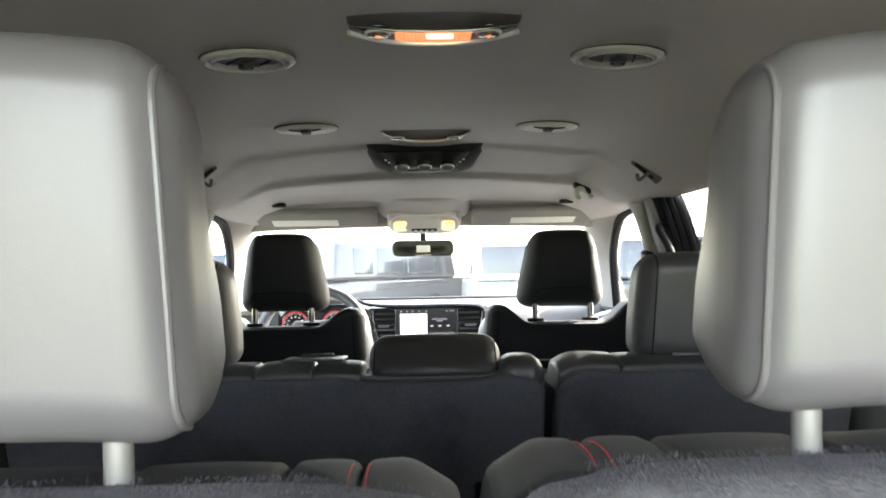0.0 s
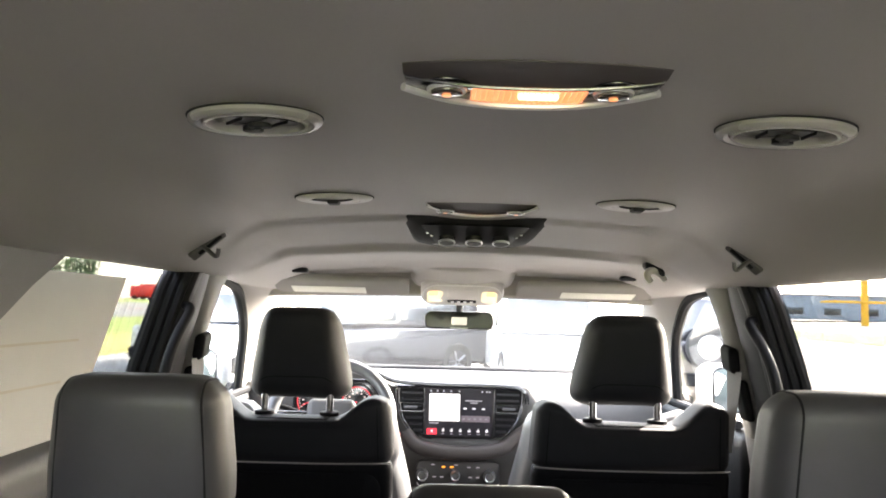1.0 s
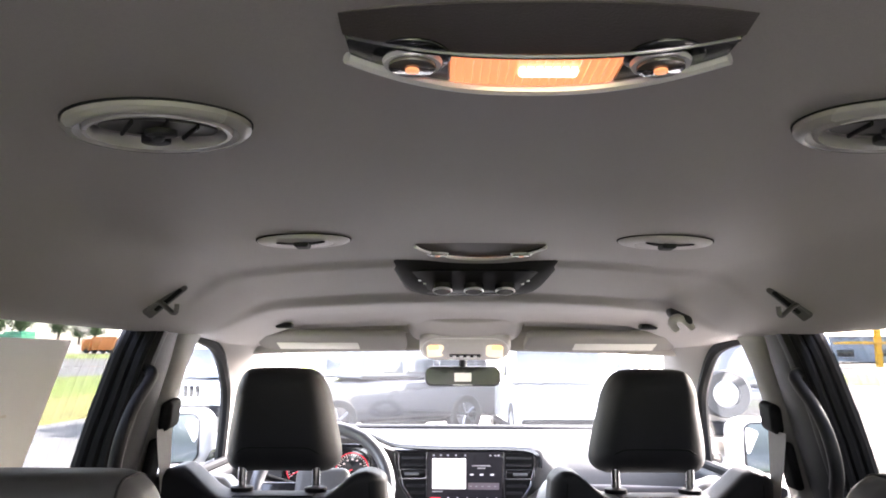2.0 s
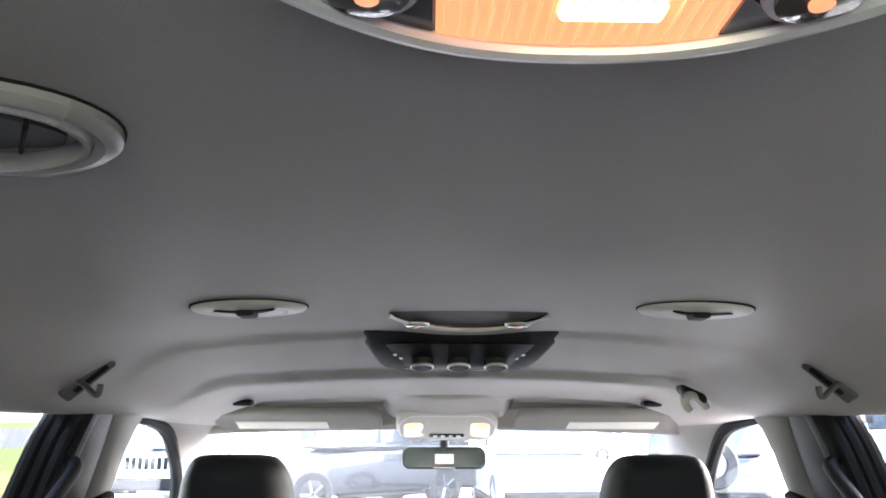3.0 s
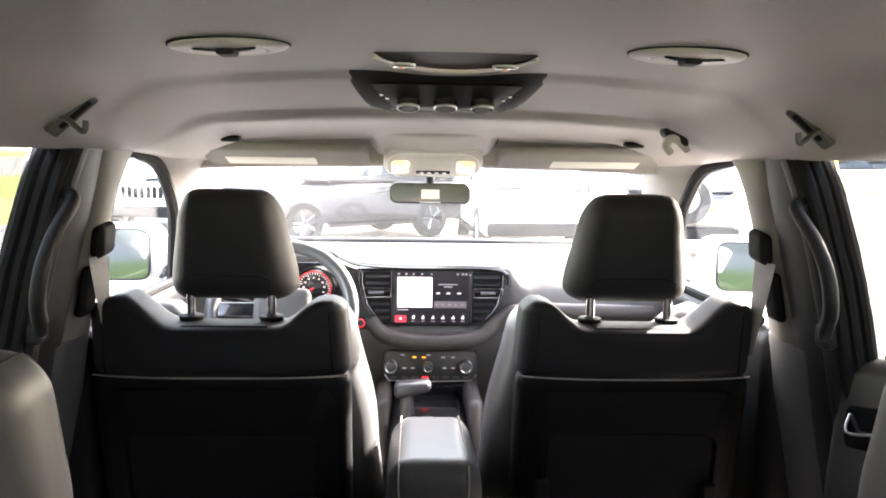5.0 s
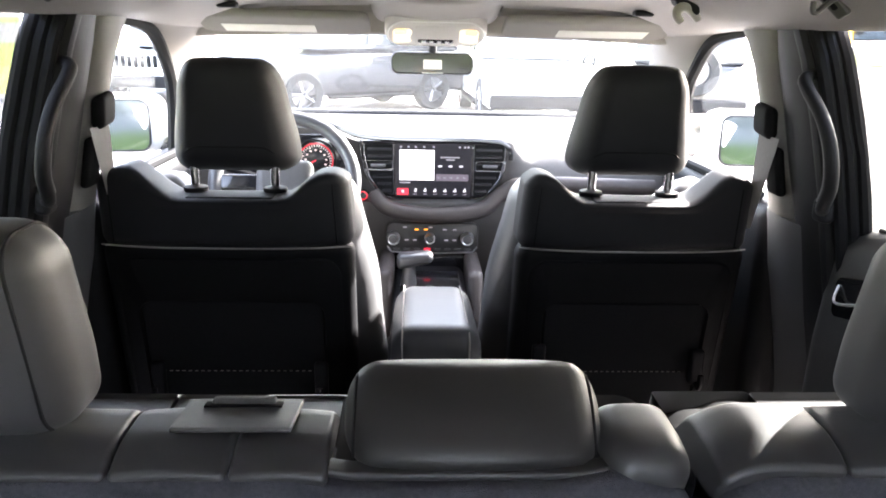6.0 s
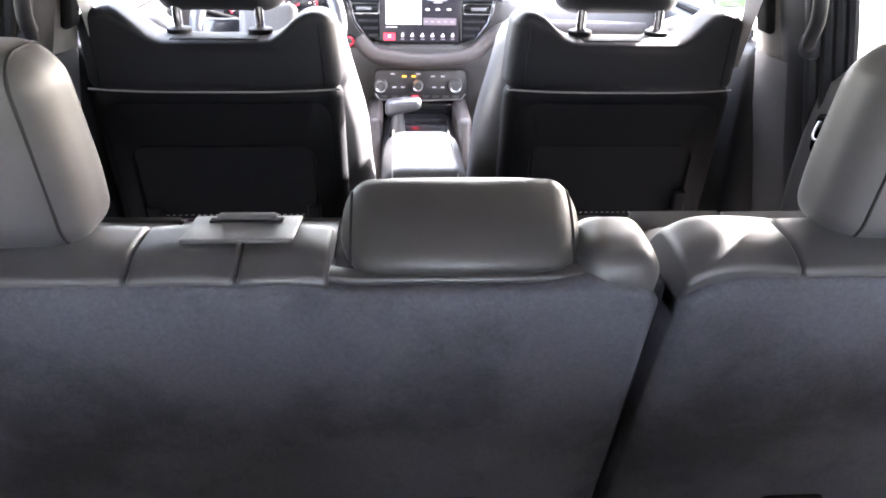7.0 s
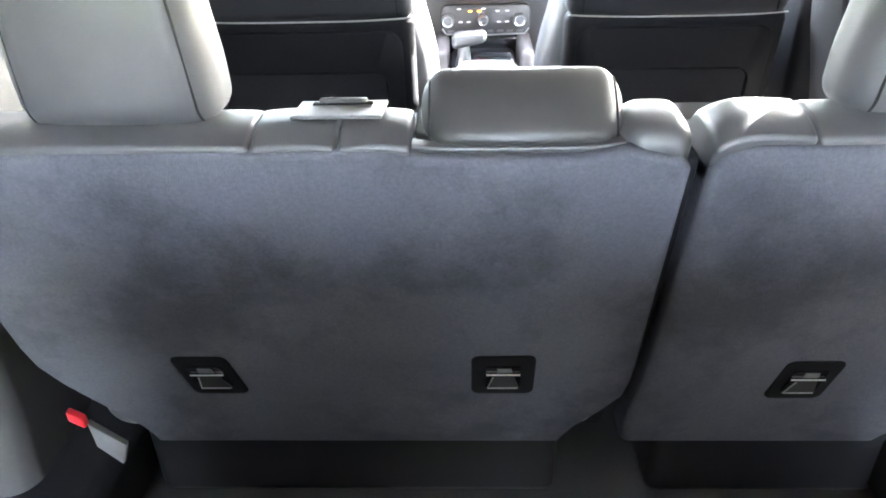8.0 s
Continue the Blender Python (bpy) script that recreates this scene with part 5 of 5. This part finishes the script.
# price sheet in the rear side window
sheet_ob = thing("window_sheet", (-0.67, 1.9, 1.26), "tan paper sheet taped inside the rear side window", "paper sheet")
part("paper", sheet(lambda u, v: (-(glass_x(1.25 + 0.295 * v) + 0.008), 1.66 + (0.405 + 0.06 * v) * u, 1.25 + 0.295 * v), 6, 6, (-0.001, 0, 0)), PAPER, sheet_ob)
FAINT = material("faint_print", (0.62, 0.56, 0.47), 0.85, vary=0.05, scale=20)
for z, a, b in ((1.43, 0.1, 0.75), (1.36, 0.1, 0.7)):
    part("text_bar", sheet(lambda u, v, z=z, a=a, b=b: (-(glass_x(z + 0.004 * v) + 0.006), 1.66 + 0.45 * (a + (b - a) * u), z + 0.004 * v), 2, 1, (-0.0005, 0, 0)), FAINT, sheet_ob)

# door mirrors
for sg in (-1, 1):
    m = thing("door_mirror", (sg * 0.78, 3.3, 1.20), "white door mirror with a large glass", "door mirror", "door mirrors")
    part("shell", rbox((sg * (0.985 if sg > 0 else 0.930), 3.40, (1.243 if sg > 0 else 1.262)), (0.112, 0.065, 0.090), 0.05, 5, (4, 3, 4)), PAINT, m)
    n = [(a, b) for a, b in rrect(0.080, 0.074, 0.03)]
    part("mirror_glass", moved(slab(n, 1, -0.004, 0.004), lambda a, y, b: (sg * (0.989 if sg > 0 else 0.930) + a, 3.332 + y + sg * a * -0.12 + 0.058 * b, (1.243 if sg > 0 else 1.262) + b)), DOOR_MIRROR, m)
    part("glass_rim", moved(tube([(a, -0.004, b) for a, b in rrect(0.082, 0.076, 0.03)], 0.0036, 6, True), lambda a, y, b: (sg * (0.989 if sg > 0 else 0.930) + a, 3.332 + y + sg * a * -0.12 + 0.058 * b, (1.243 if sg > 0 else 1.262) + b)), TRIM_DARK, m)
    part("arm", rbox((sg * 0.79, 3.40, 1.20), (0.06, 0.03, 0.02), 0.016, 3, (2, 1, 1)), RUBBER, m)
    part("base_panel", slab([(3.25, 1.20), (3.60, 1.20), (3.40, 1.34), (3.28, 1.36)], 0, sg * 0.722, sg * 0.745), RUBBER, m)


# ---- outside ----
SLOPE = math.tan(radians(0.5))


FLANKS = (-1500, -130, -25, 45, 130, 1500)


def ground_z(x):
    """The lot falls gently to the right; the land rises a little far to both sides."""
    return -SLOPE * max(-130, min(130, x)) + 0.045 * max(0.0, min(105.0, -25 - x)) + 0.030 * max(0.0, min(85.0, x - 45))


LOT = material("concrete", (0.31, 0.286, 0.255), 0.9, vary=0.12, scale=3.0, bump=0.3, bump_scale=40, blotch=0.15)
lt = LOT.node_tree  # irregular dark cracks and joints in the slabs
warp_tex, warp_add, cell, line_map, dark_mul = (lt.nodes.new("ShaderNode" + k) for k in ("TexNoise", "VectorMath", "TexVoronoi", "MapRange", "VectorMath"))
warp_tex.inputs["Scale"].default_value, warp_tex.inputs["Detail"].default_value = 0.9, 4.0
place = next(n for n in lt.nodes if n.bl_idname == "ShaderNodeMapping")
lt.links.new(place.outputs[0], warp_tex.inputs["Vector"])
warp_add.operation = "ADD"
lt.links.new(place.outputs[0], warp_add.inputs[0])
lt.links.new(warp_tex.outputs["Color"], warp_add.inputs[1])
cell.feature = "DISTANCE_TO_EDGE"
cell.inputs["Scale"].default_value = 0.34
lt.links.new(warp_add.outputs[0], cell.inputs["Vector"])
line_map.inputs["From Min"].default_value, line_map.inputs["From Max"].default_value = 0.004, 0.016
line_map.inputs["To Min"].default_value, line_map.inputs["To Max"].default_value = 0.45, 1.0
lt.links.new(cell.outputs["Distance"], line_map.inputs[0])
dark_mul.operation = "SCALE"
base = lt.nodes["Principled BSDF"].inputs["Base Color"]
lt.links.new(base.links[0].from_socket, dark_mul.inputs[0])
lt.links.new(line_map.outputs[0], dark_mul.inputs["Scale"])
lt.links.new(dark_mul.outputs[0], base)
ASPHALT = material("asphalt", (0.12, 0.12, 0.12), 0.9, vary=0.2, scale=5, bump=0.5, bump_scale=60, blotch=0.2)
PAVING = material("grey_asphalt", (0.22, 0.22, 0.22), 0.9, vary=0.15, scale=5, bump=0.5, bump_scale=60, blotch=0.2)
DRYGRASS = material("dry_grass", (0.22, 0.21, 0.06), 0.9, vary=0.35, scale=4, bump=0.8, bump_scale=30, blotch=0.5)
GRASS = material("grass", (0.13, 0.175, 0.022), 0.9, vary=0.4, scale=4, bump=0.8, bump_scale=30, blotch=0.5)
TYRE = material("tyre", (0.02, 0.02, 0.02), 0.85, vary=0.2, scale=30)
RIM = material("alloy_rim", (0.24, 0.24, 0.25), 0.3, metal=0.9, vary=0.05, scale=20)
CARGLASS = material("dark_car_glass", (0.02, 0.025, 0.03), 0.08, vary=0.05, scale=5, coat=0.5)
BLACKPAINT = material("black_paint", (0.02, 0.02, 0.024), 0.2, vary=0.05, scale=4, coat=0.8)
SILVER = material("silver_paint", (0.45, 0.47, 0.5), 0.3, metal=0.4, vary=0.05, scale=4, coat=0.6)

ground = part("ground", ([(x, y, ground_z(x)) for x in FLANKS for y in (-1500, 1500)], [[2 * k, 2 * k + 2, 2 * k + 3, 2 * k + 1] for k in range(5)]), LOT, smooth=False)
tagged(ground, "pale sunlit concrete of a dealer's car lot", "ground", kind="structure")


def strip(name, x0, x1, y0, y1, mat, label, cat, rise=0.03):
    o = part(name, ([(x, y, ground_z(x) + z) for z in (0, rise) for x, y in ((x0, y0), (x1, y0), (x1, y1), (x0, y1))], [[0, 1, 2, 3], [4, 5, 6, 7], [0, 1, 5, 4], [1, 2, 6, 5], [2, 3, 7, 6], [3, 0, 4, 7]]), mat, smooth=False)
    return tagged(o, label, cat, kind="structure")


strip("lawn", -13.2, -8.7, -40, 200, DRYGRASS, "yellow-green verge beside the lot", "grass", 0.05)
strip("lawn", -24.8, -13.3, -40, 200, GRASS, "bright green strip beside the road", "grass", 0.05)
strip("pavement", -8.6, -2.4, 0.6, 200, PAVING, "grey asphalt lane beside the car", "pavement", 0.02)
strip("road", -46.0, -25.0, -40, 300, ASPHALT, "grey asphalt road beyond the verge", "road")
strip("lawn", -58, -46.5, -40, 300, GRASS, "far green verge beyond the road", "grass", 0.05)
strip("lawn", -8.8, -3.4, -60, 0.5, GRASS, "green verge behind the car", "grass", 0.06)
FIELD = material("dry_field", (0.30, 0.23, 0.15), 0.95, vary=0.25, scale=1.0, bump=0.5, bump_scale=10, blotch=0.1)
strip("field", -260, -58.5, -40, 300, FIELD, "tan dry field beyond the road", "field", 0.04)
strip("road_marking", -33.5, -32.9, -40, 300, PAINT, "white edge line beside the road", "road marking", 0.035)
strip("lawn", -3.3, 3.5, -60, -9.0, GRASS, "green lawn at the end of the lot", "grass", 0.05)
# dark strip out of view, added to weaken ground bounce through the open hatch
strip("pavement", -3.3, 3.5, -8.9, -0.6, ASPHALT, "unseen dark ground added behind the car to dim the rear light", "pavement", 0.02)
strip("lawn", 3.6, 16.0, -60, -1.0, GRASS, "green lawn behind the car", "grass", 0.06)
strip("lawn", 31, 52, -60, 300, GRASS, "wide green lawn across the lot", "grass", 0.05)
strip("road", 60, 78, -60, 300, ASPHALT, "grey asphalt road beyond the lawn", "road")


def vehicle(name, label, x, y, turn, size, paint, boxy=True, spare=False, bars=7):
    """A parked car: body, cabin, panes, bumpers, lamps and wheels, built about its middle, nose along +y."""
    L, W, H = size
    v = thing(name, (0, 0, 0), label, "car", "parked vehicles")
    wr = 0.40 if boxy else 0.34
    low = wr * 0.85
    belt = H * 0.60
    part("body", rbox((0, 0, (low + belt) / 2), (W / 2, L / 2, (belt - low) / 2), 0.09, 4, (4, 10, 3), lambda a, b, c: (a * (1 - 0.06 * (c > 0) * abs(c)), b, c - (0.06 * smooth01((b - L * 0.15) / 0.4) if c > 0 else 0))), paint, v)
    cab = part("cabin", rbox((0, -L * 0.12, (belt + H) / 2), (W / 2 - 0.06, L * 0.32, (H - belt) / 2), 0.07, 4, (3, 6, 3), lambda a, b, c: (a * (1 - 0.12 * c), b * (1 - (0.10 if boxy else 0.3) * c), c)), paint, v)
    for sg in (-1, 1):
        for k, (b0, b1) in enumerate(((-0.28, -0.11), (-0.09, 0.05), (0.07, 0.17))):
            part("side_window", rbox((sg * (W / 2 - 0.085), L * ((b0 + b1) / 2 - 0.06), (belt + H) / 2 + 0.01), (0.035, L * (b1 - b0) / 2, (H - belt) / 2 - 0.10), 0.03, 3, (1, 2, 2), lambda a, b, c, sg=sg: (a - sg * 0.11 * c, b, c)), CARGLASS, cab)
        for wy in (-L * 0.31, L * 0.31):
            wx = sg * (W / 2 - 0.10)
            tyre = part("wheel", lathe([(wr * 0.62, -0.11), (wr * 0.92, -0.12), (wr, -0.09), (wr, 0.09), (wr * 0.92, 0.12), (wr * 0.62, 0.11)], (wx, wy, wr), 0, 28), TYRE, v)
            part("rim", lathe([(0.001, 0.05 * sg), (wr * 0.2, 0.07 * sg), (wr * 0.62, 0.02 * sg), (wr * 0.64, 0.10 * sg), (wr * 0.60, -0.02 * sg), (0.001, -0.02 * sg)], (wx, wy, wr), 0, 24, ring=False), RIM, tyre)
            for q in range(5):
                an = 2 * math.pi * q / 5
                part("spoke", tube([(wx + sg * 0.085, wy + wr * 0.08 * math.cos(an), wr + wr * 0.08 * math.sin(an)), (wx + sg * 0.09, wy + wr * 0.6 * math.cos(an), wr + wr * 0.6 * math.sin(an))], 0.03, 6), RIM, tyre)
        part("headlight", disc((sg * W * 0.33, L / 2 - 0.02, belt - 0.22), 0.10, 0.05, 1), CHROME, v)
        part("side_step", rbox((sg * (W / 2 - 0.02), 0, low - 0.02), (0.07, L * 0.2, 0.03), 0.02, 2, (1, 2, 1)), RUBBER, v)
    part("front_pane", rbox((0, L * 0.195, (belt + H) / 2), (W / 2 - 0.17, 0.03, (H - belt) / 2 - 0.08), 0.02, 2, (2, 1, 2), lambda a, b, c: (a, b - (0.12 if boxy else 0.45) * c, c)), CARGLASS, cab)
    part("front_bumper", rbox((0, L / 2 + 0.04, low + 0.12), (W / 2 - 0.05, 0.09, 0.11), 0.05, 3, (3, 1, 1)), RUBBER, v)
    part("rear_bumper", rbox((0, -L / 2 - 0.04, low + 0.12), (W / 2 - 0.05, 0.09, 0.11), 0.05, 3, (3, 1, 1)), RUBBER, v)
    if spare:
        sp = part("spare_wheel", lathe([(0.22, -0.10), (0.36, -0.11), (0.39, -0.06), (0.39, 0.06), (0.36, 0.11), (0.22, 0.10)], (0, -L / 2 - 0.14, 1.02), 1, 28), TYRE, v)
        part("rim", disc((0, -L / 2 - 0.20, 1.02), 0.235, 0.12, 1), RIM, sp)
    for i in range(bars):
        part("grille_bar", rbox(((i - 3) * W * 0.062, L / 2 + 0.012, belt - 0.22), (W * 0.018, 0.02, 0.11), 0.012, 2, (1, 1, 1)), RUBBER, v)
    v.matrix_basis = pose(x, y, ground_z(x), 0, 0, turn)
    return v


vehicle("parked_car", "black boxy four wheel drive parked at an angle ahead", -1.41, 16.05, 127.0, (4.72, 1.93, 1.87), BLACKPAINT)
vehicle("parked_car", "white boxy four wheel drive facing the bonnet", 1.95, 15.6, 183, (4.6, 1.9, 1.85), PAINT, bars=0)
vehicle("parked_car", "dark four wheel drive with a spare wheel on its back", 4.75, 15.6, -6, (4.6, 1.9, 1.85), BLACKPAINT, spare=True)
vehicle("parked_car", "silver pickup nosing towards the lot with a barred grille", -5.0, 18.1, 174, (5.2, 2.0, 1.75), SILVER)
vehicle("parked_car", "white hatchback parked far across the lot", 9.5, 38.0, -85, (4.3, 1.8, 1.5), PAINT, False)


def lorry(x, y, turn, paint, label):
    v = thing("lorry", (0, 0, 0), label, "truck", "far trucks")
    part("cab", rbox((0, 2.6, 1.55), (1.15, 1.0, 1.05), 0.2, 3, (2, 2, 2)), paint, v)
    part("windscreen", rbox((0, 3.56, 1.95), (0.95, 0.06, 0.42), 0.04, 2, (1, 1, 1)), CARGLASS, v)
    part("load_box", rbox((0, -1.2, 1.8), (1.2, 2.6, 1.15), 0.06, 2, (1, 2, 1)), paint, v)
    part("chassis", rbox((0, 0, 0.55), (0.8, 3.6, 0.12), 0.04, 2, (1, 2, 1)), RUBBER, v)
    for sx in (-1, 1):
        for wy in (2.5, -1.0, -2.4):
            part("wheel", disc((sx * 0.85, wy, 0.5), 0.5, sx * 0.3, 0), TYRE, v)
    v.matrix_basis = pose(x, y, ground_z(x), 0, 0, turn)


GREEN = material("green_paint", (0.03, 0.25, 0.14), 0.35, vary=0.05, scale=3)
REDPAINT = material("red_paint", (0.55, 0.03, 0.03), 0.35, vary=0.05, scale=3)
ORANGE = material("orange_paint", (0.6, 0.2, 0.05), 0.4, vary=0.05, scale=3)
lorry(-72, 124, 60, GREEN, "green truck on the far side of the road")
lorry(-60, 130, 75, ORANGE, "orange truck beside the road")
lorry(-53, 136, 70, REDPAINT, "red truck beside the road")
lorry(-86, 132, 80, PAINT, "white truck on the far side of the road")

# far workshop with a yellow canopy
CLAD = material("blue_grey_cladding", (0.26, 0.31, 0.38), 0.6, vary=0.08, scale=1.5, bump=0.3, bump_scale=3, stretch=(1, 1, 0.05))
YELLOW = material("yellow_paint", (0.75, 0.42, 0.03), 0.5, vary=0.06, scale=2)
shop = thing("workshop_building", (125, 196, ground_z(125)), "long low blue-grey workshop with pale windows", "building")
gz = ground_z(125)
part("wall", rbox((125, 208, gz + 3.2), (48, 12, 3.2), 0.05, 1, (1, 1, 1)), CLAD, shop)
part("roof", rbox((125, 208, gz + 6.55), (48.6, 12.6, 0.18), 0.05, 1, (1, 1, 1)), SILVER, shop)
for i in range(9):
    w = part("window", rbox((84 + i * 10, 195.97, gz + 2.2), (2.2, 0.08, 0.9), 0.04, 1, (1, 1, 1)), CARGLASS, shop)
    part("sill", rbox((84 + i * 10, 195.9, gz + 1.22), (2.4, 0.15, 0.06), 0.03, 1, (1, 1, 1)), PAINT, w)
can = thing("fuel_canopy", (82, 143, ground_z(82)), "yellow canopy on a thick yellow column", "canopy")
part("column", rbox((82, 143, ground_z(82) + 6.0), (0.5, 0.5, 6.0), 0.1, 2, (1, 1, 1)), YELLOW, can)
part("canopy_roof", rbox((82, 145, ground_z(82) + 4.6), (6, 3, 0.2), 0.08, 2, (1, 1, 1)), YELLOW, can)


# trees along the far road
LEAF = material("leaves", (0.045, 0.085, 0.03), 0.8, vary=0.4, scale=3, blotch=0.6)
BARK = material("bark", (0.12, 0.09, 0.07), 0.9, vary=0.25, scale=8)


def tree_meshes(seed):
    rng = random.Random(seed)
    V, F = [], []
    limbs = []
    h = 9.0
    for i in range(7):
        a = rng.uniform(0, 6.28)
        limbs.append(tube([(0, 0, 2.2 + i * 0.6), (math.cos(a) * 1.2, math.sin(a) * 1.2, 3.6 + i * 0.7), (math.cos(a) * 2.4, math.sin(a) * 2.4, 4.6 + i * 0.75)], [0.14, 0.09, 0.03], 6))
    trunk = join(tube([(0, 0, 0), (0.1, 0, 2.5), (0.0, 0.1, 5.0), (0.1, 0.1, 8.0)], [0.32, 0.24, 0.15, 0.04], 8), *limbs)
    for i in range(1500):
        a, u = rng.uniform(0, 6.28), rng.uniform(0, 1)
        z = 2.8 + 6.6 * u
        rmax = 3.4 * math.sin(math.pi * min(1, 0.12 + u * 0.88)) ** 0.6 * (0.75 + 0.3 * math.sin(3 * a + seed))
        r = rmax * rng.uniform(0.35, 1.0)
        c = np.array((r * math.cos(a), r * math.sin(a), z + rng.uniform(-0.4, 0.4)))
        e1 = np.array([rng.gauss(0, 1) for _ in range(3)])
        e1 /= np.linalg.norm(e1)
        e2 = np.cross(e1, [rng.gauss(0, 1) for _ in range(3)])
        e2 /= np.linalg.norm(e2)
        s = rng.uniform(0.16, 0.36)
        n = len(V)
        V += [tuple(c + s * e1), tuple(c + 0.6 * s * e2), tuple(c - s * e1), tuple(c - 0.6 * s * e2)]
        F.append([n, n + 1, n + 2, n + 3])
    return trunk, (V, F)


kinds = []
for seed in (3, 8, 15):
    tr, crown = tree_meshes(seed)
    t = thing("tree", (0, 0, 0), "leafy green roadside tree", "tree", "roadside trees")
    tr, crown = (moved(q, lambda x, y, z: (1.7 * x, 1.7 * y, 1.6 * z)) for q in (tr, crown))
    part("trunk", tr, BARK, t)
    part("crown", crown, LEAF, t, smooth=False)
    kinds.append(t)
rng = random.Random(5)
for i in range(26):
    x = -135 - rng.uniform(0, 60)
    y = 90 + i * 9.0 + rng.uniform(-3, 3)
    m = pose(x, y, ground_z(x) - 0.1, 0, 0, rng.uniform(0, 360))
    if i < 3:
        kinds[i].matrix_basis = m
    else:
        copy_thing(kinds[i % 3], m)
